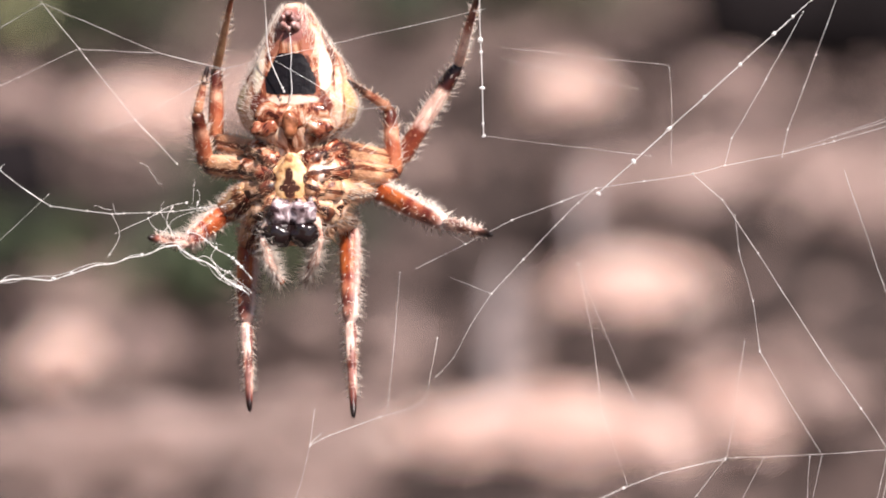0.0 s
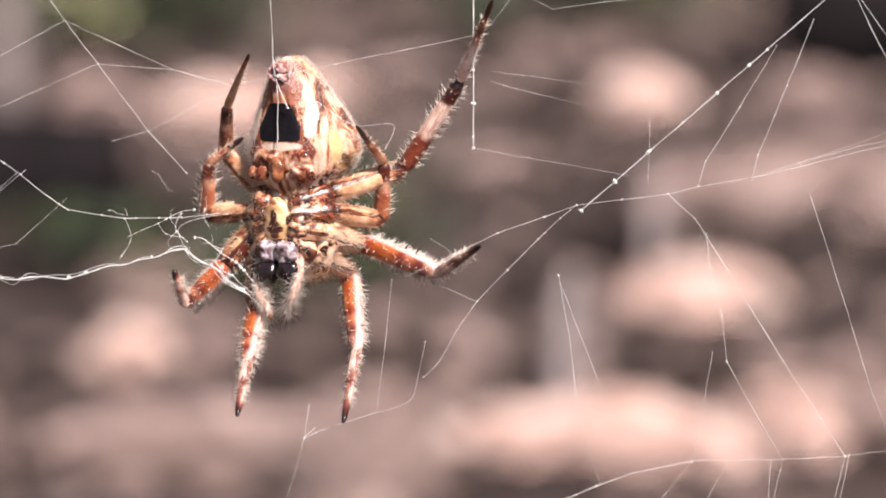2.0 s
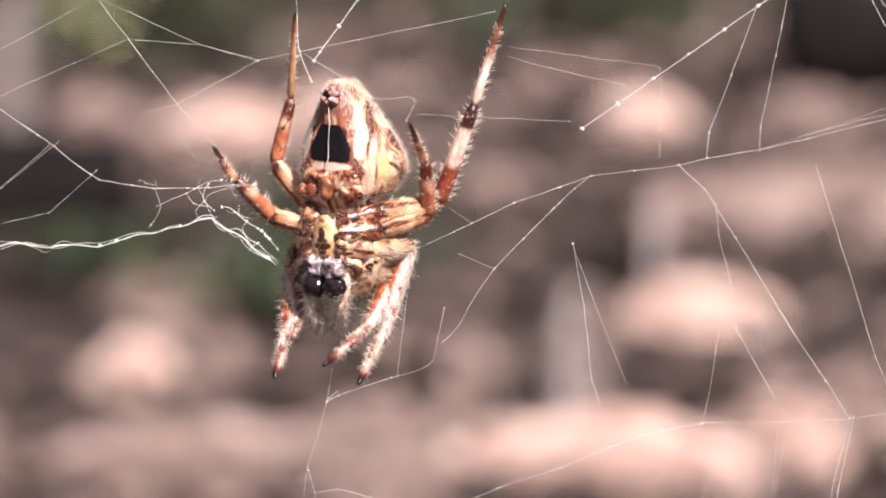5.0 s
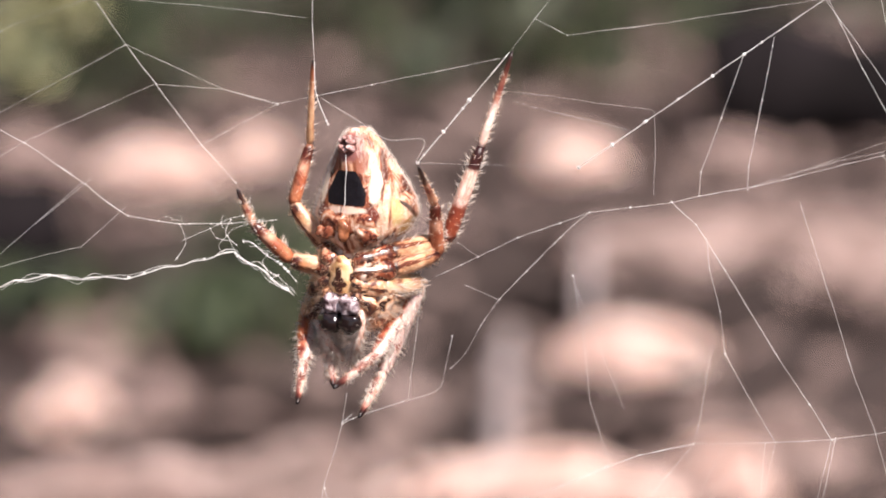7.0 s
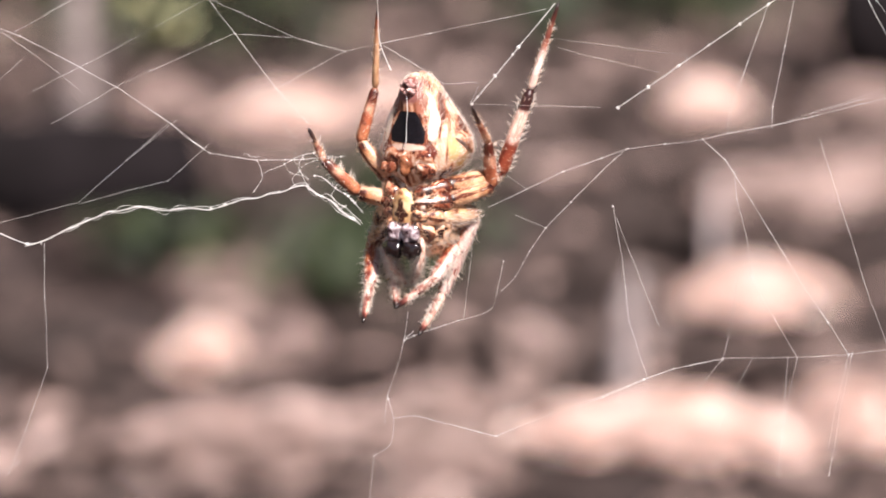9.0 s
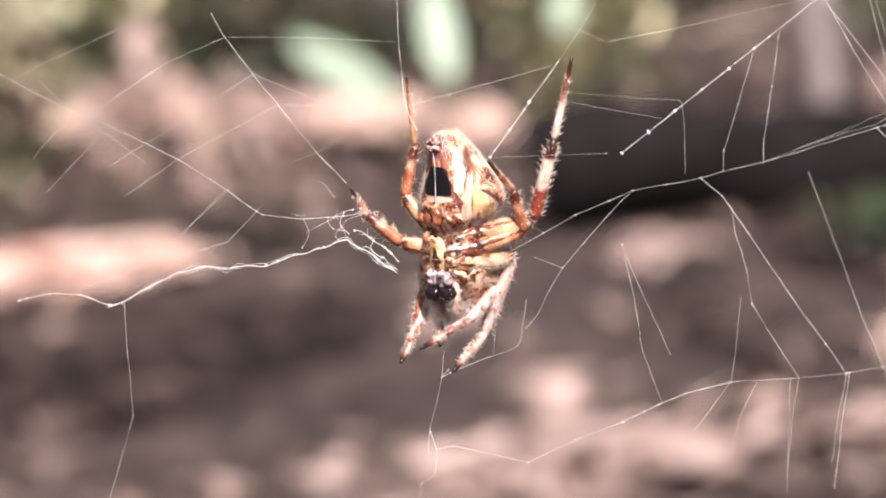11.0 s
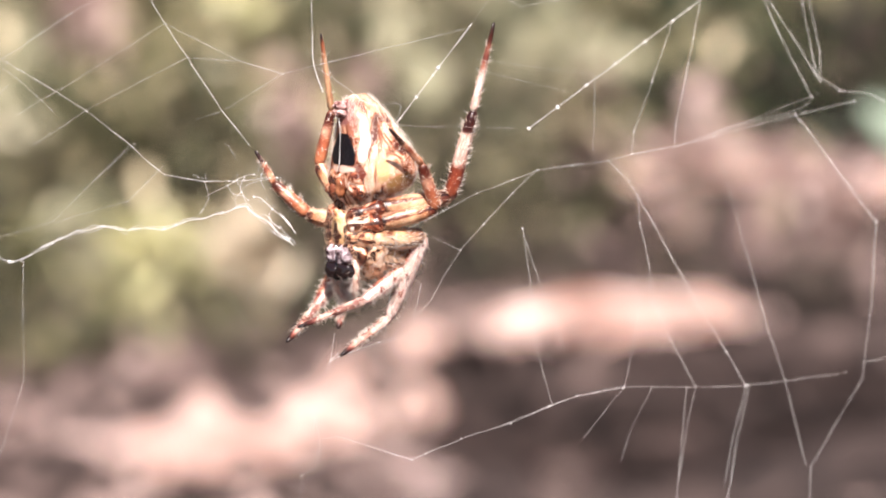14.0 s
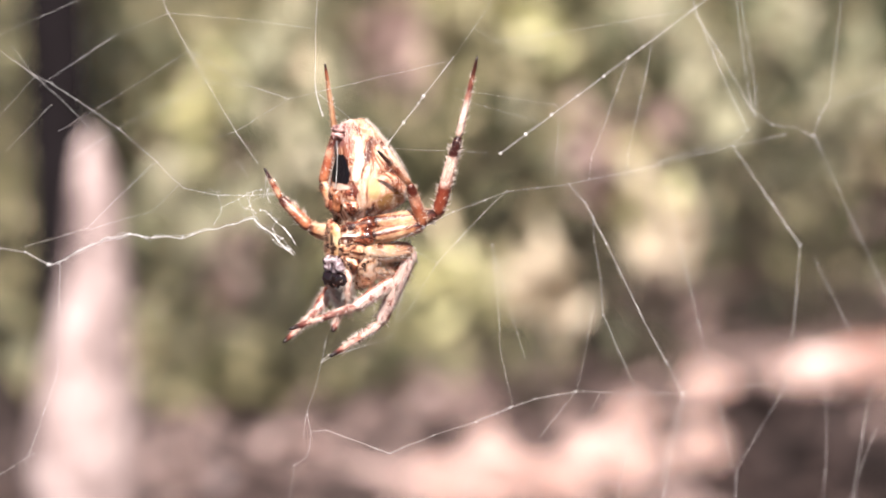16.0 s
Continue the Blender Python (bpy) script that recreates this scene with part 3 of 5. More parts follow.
# ---- trees, shrubs and the log ----
def slender_trunk(name, x, y, r, h, lean, mats, label, category):
    root = thing(name, label, category, "saplings")
    pts = [(lean * t * t + 0.01 * h * math.sin(5 * t), 0.008 * h * math.cos(4 * t), h * t - 0.03) for t in [i / 12 for i in range(13)]]
    part("trunk", tube(pts, [r * (1.25 if i == 0 else 1.0) * (1 - 0.35 * i / 12) for i in range(13)], 10), mats, root)
    top = Vector(pts[-1])
    part("snapped_top", tube([top, top + Vector((r * 0.25, 0, r * 0.8)), top + Vector((r * 0.5, 0, r * 1.9))], [r * 0.64, r * 0.42, r * 0.08], 7), mats, root, "splintered broken top")
    mid = Vector(pts[7])
    part("twig", tube([mid, mid + Vector((r * 1.4, -r * 0.4, r * 0.9)), mid + Vector((r * 2.6, -r * 0.5, r * 2.4))], [r * 0.28, r * 0.2, r * 0.06], 6), mats, root, "short dead twig")
    root.location = (x, y, ground_height(x, y))
    return root


def crown_places(count, rx, ry, z0, z1):
    """Clumped leaf places inside an uneven crown."""
    places = []
    clumps = [(rng.gauss(0, rx * 0.5), rng.gauss(0, ry * 0.5), rng.uniform(z0, z1), rng.uniform(0.08, 0.22) * min(1.0, rx * 2)) for _ in range(max(6, count // 45))]
    for _ in range(count):
        cx, cy, cz, s = rng.choice(clumps)
        places.append((cx + rng.gauss(0, s), cy + rng.gauss(0, s), max(0.03, min(z1 * 1.15, cz + rng.gauss(0, s)))))
    return places


def shrub(x, y, w, h, count, label, mat="green_leaf", leaf=0.07, z0=0.05):
    kind_of = "herb" if "herb" in label else "shrub"
    root = thing(kind_of, label, kind_of, "undergrowth shrubs" if kind_of == "shrub" else "herbs")
    thick = min(0.006, 0.03 * w)
    for k in range(4):
        a = rng.uniform(0, 6.283)
        tip = Vector((math.cos(a) * w * 0.35, math.sin(a) * w * 0.35, h * rng.uniform(0.7, 1)))
        pts = [tip * t + Vector((0.03 * math.sin(6 * t + k), 0.03 * math.cos(5 * t), -0.03)) for t in [i / 6 for i in range(7)]]
        part("stem", tube(pts, [thick * (1.1 - t / 6) + 0.001 for t in range(7)], 6), ["twig_bark"], root)
    part("crown", scatter_leaves(rng, crown_places(count, w * 0.6, w * 0.6, z0, h), leaf, 0.9), [mat], root)
    root.location = (x, y, ground_height(x, y))
    return root


def fallen_log(x, y, length, r, turn):
    root = thing("fallen_log", "fallen log with black bark on leaf litter", "log", "fallen logs")
    pts, radii = [], []
    for i in range(15):
        t = i / 14
        pts.append(((t - 0.5) * length, 0.02 * math.sin(4 * t), r * 0.85 + 0.01 * math.sin(7 * t)))
        radii.append(r * (1 + 0.12 * math.sin(11 * t) - 0.15 * t))
    part("trunk", tube(pts, radii, 14), ["dark_bark"], root)
    root.location, root.rotation_euler = (x, y, ground_height(x, y)), (0, 0, turn)


slender_trunk("sapling", -1.684, 2.36, 0.009, 0.055, 0.004, ["ash_bark"], "short pale grey stump by the tree's foot", "sapling")
slender_trunk("sapling", 0.10, 3.17, 0.007, 0.12, 0.008, ["pale_bark"], "thin pale grey sapling stump in leaf litter", "sapling")
slender_trunk("sapling", -0.66, 4.0, 0.026, 0.22, 0.01, ["grey_bark"], "grey sapling stump behind the black log", "sapling")
slender_trunk("sapling", 0.012, 2.57, 0.014, 0.122, 0.008, ["ash_bark"], "pale grey broken sapling stump in leaf litter", "sapling")
fallen_log(-0.665, 3.43, 0.44, 0.07, 0.08)
fallen_log(0.52, 4.55, 0.42, 0.09, -0.1)
tree = thing("tree", "tree trunk, pale at its foot and dark higher up", "tree")
side, back = Vector((0.797, 0.605, 0)), Vector((-0.605, 0.797, 0))
foot = [(-0.003, -0.06, 0.051), (-0.001, 0.02, 0.049), (0.002, 0.09, 0.048), (0.008, 0.15, 0.043), (0.014, 0.205, 0.035), (0.018, 0.245, 0.029), (0.019, 0.285, 0.025), (0.019, 0.32, 0.022), (0.018, 0.35, 0.016), (0.016, 0.372, 0.006)]
part("trunk", tube([side * a + Vector((0, 0, z)) for a, z, r in foot], [r for a, z, r in foot], 16), ["light_bark"], tree, "pale foot of the trunk")
part("bark", tube([side * (-0.010 + 0.012 * t + 0.004 * math.sin(9 * t)) + back * 0.012 + Vector((0, 0, 0.02 + 3.1 * t)) for t in [i / 40 for i in range(41)]], [0.029 - 0.0001 * i + 0.0012 * math.sin(i * 1.7) for i in range(41)], 14), ["dark_bark"], tree, "dark bark of the trunk")
tree.location = (-1.6708, 2.1367, 0)

SHRUBS = [
    (-2.15, 3.05, 0.45, 0.5, 700, "olive green leafy shrub"), (-2.0, 3.45, 0.5, 0.6, 800, "olive green leafy shrub"),
    (-1.85, 3.85, 0.5, 0.6, 800, "olive green leafy shrub"), (-2.0, 4.8, 0.5, 0.6, 800, "low dark green shrub"),
    (-2.45, 3.7, 0.6, 0.8, 900, "dense green shrub with yellowish leaves"), (-2.3, 4.4, 0.7, 0.9, 1000, "dense dark green shrub"),
    (-2.75, 3.1, 0.6, 0.8, 900, "dense green shrub with yellowish leaves"), (-1.6, 4.9, 0.7, 0.7, 900, "low dark green shrub"),
    (-2.2, 5.3, 0.8, 1.0, 1000, "tall dark green shrub"), (-2.9, 4.6, 0.9, 1.2, 1200, "dense green shrub with yellowish leaves"),
]
FAR_SHRUBS = [
    (-1.02, 4.3, 0.2, 0.2, 220, "small olive green shrub behind the black log"), (-1.25, 5.4, 0.7, 0.6, 900, "low dark green shrub"), (-3.5, 4.0, 0.9, 1.2, 1200, "dense green shrub with yellowish leaves"),
    (-2.5, 6.3, 1.0, 1.3, 1200, "tall dark green shrub at the wood's edge"), (-3.4, 5.6, 1.1, 1.4, 1300, "tall green shrub at the wood's edge"),
    (-1.0, 6.4, 0.9, 0.8, 900, "low dark green shrub"), (-0.3, 6.0, 0.7, 0.4, 700, "low dark green shrub"),
    (0.6, 6.4, 0.9, 0.6, 800, "low dark green shrub"), (-4.3, 4.8, 1.2, 1.5, 1300, "tall green shrub at the wood's edge"),
    (-0.21, 3.07, 0.12, 0.06, 220, "small dark green herb in leaf litter"), (-0.26, 2.95, 0.13, 0.05, 160, "small dark green herb in leaf litter"), (-0.24, 3.42, 0.14, 0.05, 160, "small dark green herb in leaf litter"),
    (-2.65, 4.1, 0.5, 0.9, 700, "dark green shrub among paler shrubs"), (-1.95, 4.5, 0.4, 0.6, 600, "dark green shrub among paler shrubs"),
    (-0.44, 3.12, 0.12, 0.05, 160, "small dark green herb in leaf litter"),
    (-0.6, 5.0, 0.4, 0.25, 400, "low dark green shrub"), (0.1, 5.3, 0.4, 0.25, 400, "low dark green shrub"),
]
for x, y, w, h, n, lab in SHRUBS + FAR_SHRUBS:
    shrub(x, y, w, h, n if "herb" in lab else n * 2, lab, "herb_leaf" if "dark" in lab else "sunlit_yellow_leaf" if "pale" in lab else "green_leaf", 0.04 if "herb" in lab else 0.05)


def broad_leaf_plant(x, y, label, lean, z0, length, width):
    """A stem with one broad sunlit blade that rises from z0."""
    root = thing("broad_leaf_plant", label, "plant", "broad-leaved plants")
    part("stem", tube([(0, 0, -0.02), (0.004, 0, z0 * 0.5), (0, 0, z0 + 0.01)], [0.004, 0.0035, 0.003], 6), ["green_leaf"], root)
    verts, faces = [], []
    turn = Matrix.Rotation(0.45, 4, "Z")
    across = Vector((1, 0, -lean)).normalized()
    for i in range(11):
        t = i / 10
        w = width * math.sin(math.pi * min(1, 0.06 + 0.92 * t)) ** 0.75 / 2
        c = Vector((lean * t, 0.9 * t, t)).normalized() * length * t + Vector((0, 0, z0))
        for k in (-1, -0.5, 0, 0.5, 1):
            verts.append(turn @ (c + across * w * k + Vector((0, 0.12 * w * abs(k), 0))))
    for i in range(10):
        for k in range(4):
            a = i * 5 + k
            faces.append((a, a + 1, a + 6, a + 5))
    part("leaf", (verts, faces), ["pale_green"], root)
    root.location = (x, y, ground_height(x, y))


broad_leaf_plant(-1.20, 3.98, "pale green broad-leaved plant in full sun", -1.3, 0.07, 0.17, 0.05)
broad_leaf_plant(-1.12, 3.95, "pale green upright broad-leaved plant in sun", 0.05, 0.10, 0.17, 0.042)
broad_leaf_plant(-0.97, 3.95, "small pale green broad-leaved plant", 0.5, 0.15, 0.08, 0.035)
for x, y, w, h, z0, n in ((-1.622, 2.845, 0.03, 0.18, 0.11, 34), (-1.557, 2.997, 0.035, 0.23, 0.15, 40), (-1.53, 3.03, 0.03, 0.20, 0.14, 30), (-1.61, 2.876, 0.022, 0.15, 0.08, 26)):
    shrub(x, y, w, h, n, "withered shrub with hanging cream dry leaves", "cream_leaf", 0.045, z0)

# Glow spots of sunlit foliage, their brightness painted by the leaf colour.
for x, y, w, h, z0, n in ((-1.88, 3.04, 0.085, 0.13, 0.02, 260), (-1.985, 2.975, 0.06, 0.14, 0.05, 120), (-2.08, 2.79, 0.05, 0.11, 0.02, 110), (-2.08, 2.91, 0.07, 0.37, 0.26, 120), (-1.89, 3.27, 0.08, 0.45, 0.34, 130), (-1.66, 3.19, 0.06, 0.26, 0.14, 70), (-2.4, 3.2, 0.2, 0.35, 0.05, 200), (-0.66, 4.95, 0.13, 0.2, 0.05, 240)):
    shrub(x, y, w, h, n, "yellow-green shrub coloured as bright in the sun", "sunlit_yellow_leaf", 0.04, z0)
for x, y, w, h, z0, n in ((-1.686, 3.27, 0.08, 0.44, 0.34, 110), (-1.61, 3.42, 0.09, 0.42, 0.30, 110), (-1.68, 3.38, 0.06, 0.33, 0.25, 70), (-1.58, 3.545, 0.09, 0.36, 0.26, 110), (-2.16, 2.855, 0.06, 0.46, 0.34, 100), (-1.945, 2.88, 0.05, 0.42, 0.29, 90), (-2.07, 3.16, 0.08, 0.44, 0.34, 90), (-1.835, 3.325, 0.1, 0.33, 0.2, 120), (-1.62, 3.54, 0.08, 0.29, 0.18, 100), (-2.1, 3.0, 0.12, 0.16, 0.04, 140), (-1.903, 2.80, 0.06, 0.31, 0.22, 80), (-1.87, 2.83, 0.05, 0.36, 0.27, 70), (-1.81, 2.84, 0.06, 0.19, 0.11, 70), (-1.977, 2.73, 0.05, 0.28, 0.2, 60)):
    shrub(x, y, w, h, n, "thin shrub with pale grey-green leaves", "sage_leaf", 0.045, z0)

for x, y, w, h, z0, n in ((-1.985, 2.855, 0.06, 0.19, 0.10, 90), (-1.585, 3.095, 0.06, 0.15, 0.06, 90), (-1.735, 3.24, 0.07, 0.30, 0.19, 90), (-1.94, 3.12, 0.06, 0.42, 0.33, 90), (-1.29, 3.27, 0.06, 0.26, 0.12, 80), (-1.16, 3.32, 0.08, 0.18, 0.08, 100), (-1.70, 3.17, 0.05, 0.28, 0.2, 60), (-1.75, 4.05, 0.14, 0.2, 0.05, 140), (-2.55, 3.6, 0.2, 0.4, 0.05, 180), (-2.28, 3.3, 0.18, 0.25, 0.05, 180), (-2.65, 3.9, 0.25, 0.5, 0.05, 200)):
    shrub(x, y, w, h, n, "dry shrub with curled brown leaves", "tan_leaf", 0.05, z0)

for x, y, w, h, n in ((-1.93, 2.84, 0.11, 0.07, 160), (-2.03, 2.78, 0.08, 0.09, 120), (-1.83, 2.83, 0.07, 0.06, 90), (-1.80, 2.95, 0.08, 0.1, 90)):
    shrub(x, y, w, h, n, "low olive green leafy shrub", "green_leaf", 0.04, 0.02)

# a far wall of woods behind the shrubs
bv, bf = [], []
for i in range(41):
    a = radians(-80 + 4.5 * i)
    for h in (-0.5, 9.0):
        bv.append((-math.sin(a) * 16, math.cos(a) * 16, h))
for i in range(40):
    bf.append((2 * i, 2 * i + 2, 2 * i + 3, 2 * i + 1))
M["woods"] = material("far_woods", lambda nt: mix(nt, 0.5, ramp(nt, noise_tex(nt, 0.9, 6, 0.7), [(0.35, (0.03, 0.036, 0.02)), (0.5, (0.12, 0.125, 0.065)), (0.68, (0.42, 0.39, 0.26))]), ramp(nt, noise_tex(nt, 4.0, 4, 0.7), [(0.35, (0.03, 0.035, 0.02)), (0.65, (0.30, 0.30, 0.2))])), 0.9, 0.1)
tagged(new("backdrop", mesh_from("backdrop", bv, bf, [M["woods"]])), "far blurred green and grey woods", "backdrop", kind="structure")


# ---- the web ----
web = thing("spider_web", "torn white orb web of beaded silk threads", "spider web")


def web_point(u, v):
    """A point of the web's plane, from millimetres across and up."""
    return Vector((u / 1000, (-0.04 + 0.0091 * u / 10 + 0.1701 * v / 10) / 100, 0.6 + v / 1000))


def clump(p, size):
    """A small uneven lump of silk."""
    v, f = ball(p, (size * rng.uniform(0.8, 1.5), size, size * rng.uniform(0.8, 1.5)), 5, 7)
    return [q + noise.noise_vector(q * 2600) * size * 0.5 for q in v], f


def frayed(radius, line, parent):
    """A thick uneven line of silk with lumps and loose strands that curl round it."""
    line = [a.lerp(b, k / 3) for a, b in zip(line, line[1:]) for k in range(3)] + [line[-1]]
    r = radius / 1000
    core = [p + noise.noise_vector(p * 420) * 0.00035 for p in line]
    geos = [(tube(core, [r * (0.5 + 1.4 * abs(noise.noise(p * 800))) for p in core], 7), 0)]
    for k in range(4):
        a = rng.randrange(0, max(1, len(core) - 24))
        run = core[a:a + rng.randrange(14, 40)] if k else core
        amp = 0.0011 if k else 0.0006
        pts = [p + noise.noise_vector(p * (330 + 90 * k) + Vector((7.3 * k, 0, 0))) * amp * (math.sin(math.pi * i / len(run)) if k else 1) for i, p in enumerate(run)]
        if len(pts) > 3:
            geos.append((tube(pts, [r * 0.38 * (0.7 + abs(noise.noise(p * 1100))) for p in pts], 5), 0))
    for p in core:
        if rng.random() < 0.09:
            geos.append((clump(p + noise.noise_vector(p * 900) * 0.0004, r * rng.uniform(1.2, 2.6)), 0))
    return part("thread", joined(*geos), ["silk"], parent, "thick frayed bundle of silk")


def bent(pts):
    """A smooth curve through points."""
    out = []
    for i in range(len(pts) - 1):
        a, b, c, d = pts[max(i - 1, 0)], pts[i], pts[i + 1], pts[min(i + 2, len(pts) - 1)]
        for k in range(5):
            t = k / 5
            out.append(0.5 * (2 * b + (c - a) * t + (2 * a - 5 * b + 4 * c - d) * t * t + (3 * b - a - 3 * c + d) * t ** 3))
    return out + [pts[-1]]


def thread(radius, points, beads=(), parent=web, name="thread"):
    pts = [web_point(*p) for p in points]
    line = []
    if len(pts) > 2 and sum((b - a).length for a, b in zip(pts, pts[1:])) / (len(pts) - 1) < 0.0035 and radius < 0.06:
        line = bent([p + noise.noise_vector(p * 700) * 0.0001 for p in pts])
    else:
        for a, b in zip(pts, pts[1:]):
            n = max(2, int((b - a).length / 0.0009))
            for i in range(n):
                t = i / n
                line.append(a.lerp(b, t) + noise.noise_vector(a.lerp(b, t) * 420) * 0.00008)
        line.append(pts[-1])
    if radius >= 0.06:
        return frayed(radius, line, parent)
    r = radius / 1000 * (THICK if radius < 0.045 else 1.0)
    geos = [(tube(line, [r * (0.6 + 1.0 * abs(noise.noise(p * 700))) for p in line], 5), 0)]
    for i, p in enumerate(pts):
        if i in beads:
            geos.append((clump(p, r * rng.uniform(2.6, 4.0)), 0))
        elif rng.random() < 0.4:
            geos.append((clump(p, r * rng.uniform(2.0, 3.4)), 0))
    for p in line[1:-1]:
        if rng.random() < 0.2:
            geos.append((clump(p, r * rng.uniform(1.2, 3.0)), 0))
    return part(name, joined(*geos), ["silk"], parent)


THICK = 0.78
thread(0.07, [(-54.50, -7.63), (-50.87, -6.34), (-45.45, -3.86), (-42.45, -3.50), (-38.84, -3.84), (-34.63, -3.54), (-29.82, -2.52), (-23.81, -1.02)], beads=(2, 5,))
thread(0.06, [(-23.81, -1.02), (-21.40, -2.61), (-17.90, -5.27)], beads=(0,))
thread(0.03, [(-23.81, -1.02), (-24.42, 0.76), (-22.62, 1.65), (-19.62, 2.14)])
thread(0.04, [(-38.58, 5.47), (-36.77, 3.99), (-34.36, 2.39), (-29.24, 1.64), (-24.13, 1.77), (-20.82, 2.13)])
thread(0.03, [(-29.24, 1.64), (-28.63, -0.14), (-29.70, -1.92)])
thread(0.03, [(-39.58, 26.52), (-38.07, 23.68), (-34.74, 19.12), (-31.71, 15.27), (-27.17, 9.35), (-23.73, 5.68)])
thread(0.035, [(-55.29, 14.92), (-51.33, 12.93), (-44.61, 9.42), (-38.58, 5.47)], beads=(2,))
thread(0.02, [(-53.83, 9.07), (-46.28, 12.84), (-34.86, 19.00)])
thread(0.02, [(-51.78, 5.43), (-44.31, 9.72), (-31.83, 15.27)])
thread(0.02, [(-38.07, 23.68), (-27.54, 22.99), (-17.00, 21.83)])
thread(0.02, [(-52.77, 17.23), (-46.19, 20.85), (-38.07, 23.68)])
thread(0.02, [(-34.74, 19.12), (-25.09, 14.81), (-19.67, 13.40)], beads=(2,))
thread(0.02, [(-31.83, 15.27), (-25.09, 14.81), (-19.67, 13.29)])
thread(0.02, [(-27.17, 9.35), (-19.67, 13.40), (-15.77, 14.24)])
thread(0.02, [(-30.47, 8.45), (-27.17, 9.35)])
thread(0.035, [(-16.31, 27.77), (-16.28, 20.65), (-16.08, 17.39)])
thread(0.05, [(-16.08, 17.57), (-15.89, 14.42), (-14.67, 11.46)])
thread(0.025, [(-15.77, 14.24), (-10.36, 15.33), (-4.05, 16.65), (2.26, 17.97)], beads=(1,))
thread(0.025, [(-15.46, 14.01), (-11.85, 11.88), (-8.83, 9.99), (-5.22, 10.00), (-5.93, 7.93)])
thread(0.02, [(3.46, 18.92), (5.67, 21.89), (7.23, 23.97), (8.54, 26.65)])
thread(0.022, [(5.67, 21.89), (8.87, 20.24), (19.09, 21.63), (34.11, 23.99)], beads=(0, 1,))
thread(0.015, [(3.48, 13.88), (5.71, 13.23), (14.92, 11.12)], beads=(1,))
thread(0.015, [(3.48, 14.77), (17.50, 13.03)])
thread(0.018, [(17.50, 12.85), (17.69, 8.88), (17.53, 4.85)])
thread(0.03, [(34.28, 24.06), (39.15, 17.39), (42.73, 12.12)])
thread(0.03, [(39.85, 26.47), (41.13, 21.20), (42.65, 15.08), (42.73, 12.12)], beads=(2,))
thread(0.03, [(-3.96, -3.39), (0.24, -1.37), (4.14, 0.54), (8.34, 1.98), (11.22, 3.05), (15.25, 3.54), (19.34, 4.08), (22.04, 4.74), (26.79, 5.52), (31.17, 6.54), (36.29, 7.85), (41.12, 8.98), (46.52, 10.13)], beads=(1, 2, 3, 4, 5, 6, 9,))
thread(0.015, [(26.79, 5.52), (35.69, 8.41), (42.58, 10.92)])
thread(0.03, [(11.22, 3.05), (9.73, 1.86), (8.35, 0.55), (5.06, -2.72), (2.36, -5.51)], beads=(1, 2, 3, 4,))
thread(0.02, [(2.36, -5.51), (0.57, -8.06), (-0.92, -10.73), (-2.42, -12.22)], beads=(1, 2, 3,))
thread(0.018, [(-2.25, -9.08), (-2.90, -11.93), (-3.61, -14.30), (-7.09, -15.49)], beads=(0,))
thread(0.015, [(-1.87, 0.05), (0.24, -1.37)])
thread(0.018, [(-1.07, -4.10), (2.36, -5.51)])
thread(0.018, [(-6.61, -15.49), (-5.86, -9.56), (-5.28, -3.63)])
thread(0.035, [(19.34, 4.08), (21.75, 1.89), (24.65, -2.54), (29.74, -10.65), (33.06, -15.50), (35.27, -18.93)], beads=(1, 2, 4, 5,))
thread(0.025, [(22.78, 0.59), (23.09, -2.37), (24.19, -6.52), (24.69, -10.66), (27.35, -15.40), (29.77, -19.30)], beads=(2, 3,))
thread(0.025, [(31.96, 4.17), (34.85, -4.67), (37.66, -13.40), (39.61, -18.31), (41.97, -26.72)], beads=(3, 4,))
thread(0.025, [(7.85, -23.86), (13.07, -21.66), (16.25, -20.58), (21.66, -19.38), (29.77, -19.24), (35.27, -18.93), (39.61, -18.31), (46.10, -17.27)], beads=(1, 2, 3,))
thread(0.02, [(21.66, -19.38), (19.26, -22.41), (17.17, -24.91)], beads=(1,))
thread(0.02, [(24.84, -19.37), (22.57, -23.71), (21.39, -27.26)])
thread(0.02, [(29.77, -19.30), (28.88, -23.10), (28.00, -29.02)])
thread(0.025, [(35.27, -18.93), (34.12, -23.66), (33.11, -29.01)])
thread(0.03, [(-12.57, -14.62), (-13.04, -17.70)], beads=(1,))
thread(0.03, [(-12.02, -16.69), (-13.04, -17.70), (-11.42, -16.93), (-7.09, -15.49)])
thread(0.02, [(-13.04, -17.70), (-13.81, -20.55), (-14.81, -23.69), (-15.16, -26.77)], beads=(2,))
thread(0.03, [(-14.70, -23.98), (-14.09, -26.04), (-11.98, -25.70), (-2.96, -27.92), (2.91, -25.46), (8.71, -23.65), (13.11, -21.73), (16.34, -20.53), (21.67, -19.51)], beads=(0, 3, 4, 5, 6, 7,))
thread(0.025, [(-14.09, -26.04), (-14.41, -28.81), (-16.26, -30.12)], beads=(2,))
thread(0.015, [(-16.26, -30.12), (-16.67, -34.64)])
thread(0.035, [(34.13, 25.08), (38.06, 17.18), (41.88, 10.50)], beads=(2,))
thread(0.03, [(39.60, 25.26), (40.80, 19.16), (42.31, 12.81), (44.90, 11.21), (47.81, 10.94), (50.21, 9.88)], beads=(2, 3,))
thread(0.035, [(52.69, 26.55), (51.79, 14.14), (50.56, 12.01), (50.07, 10.06)], beads=(1, 2, 3,))
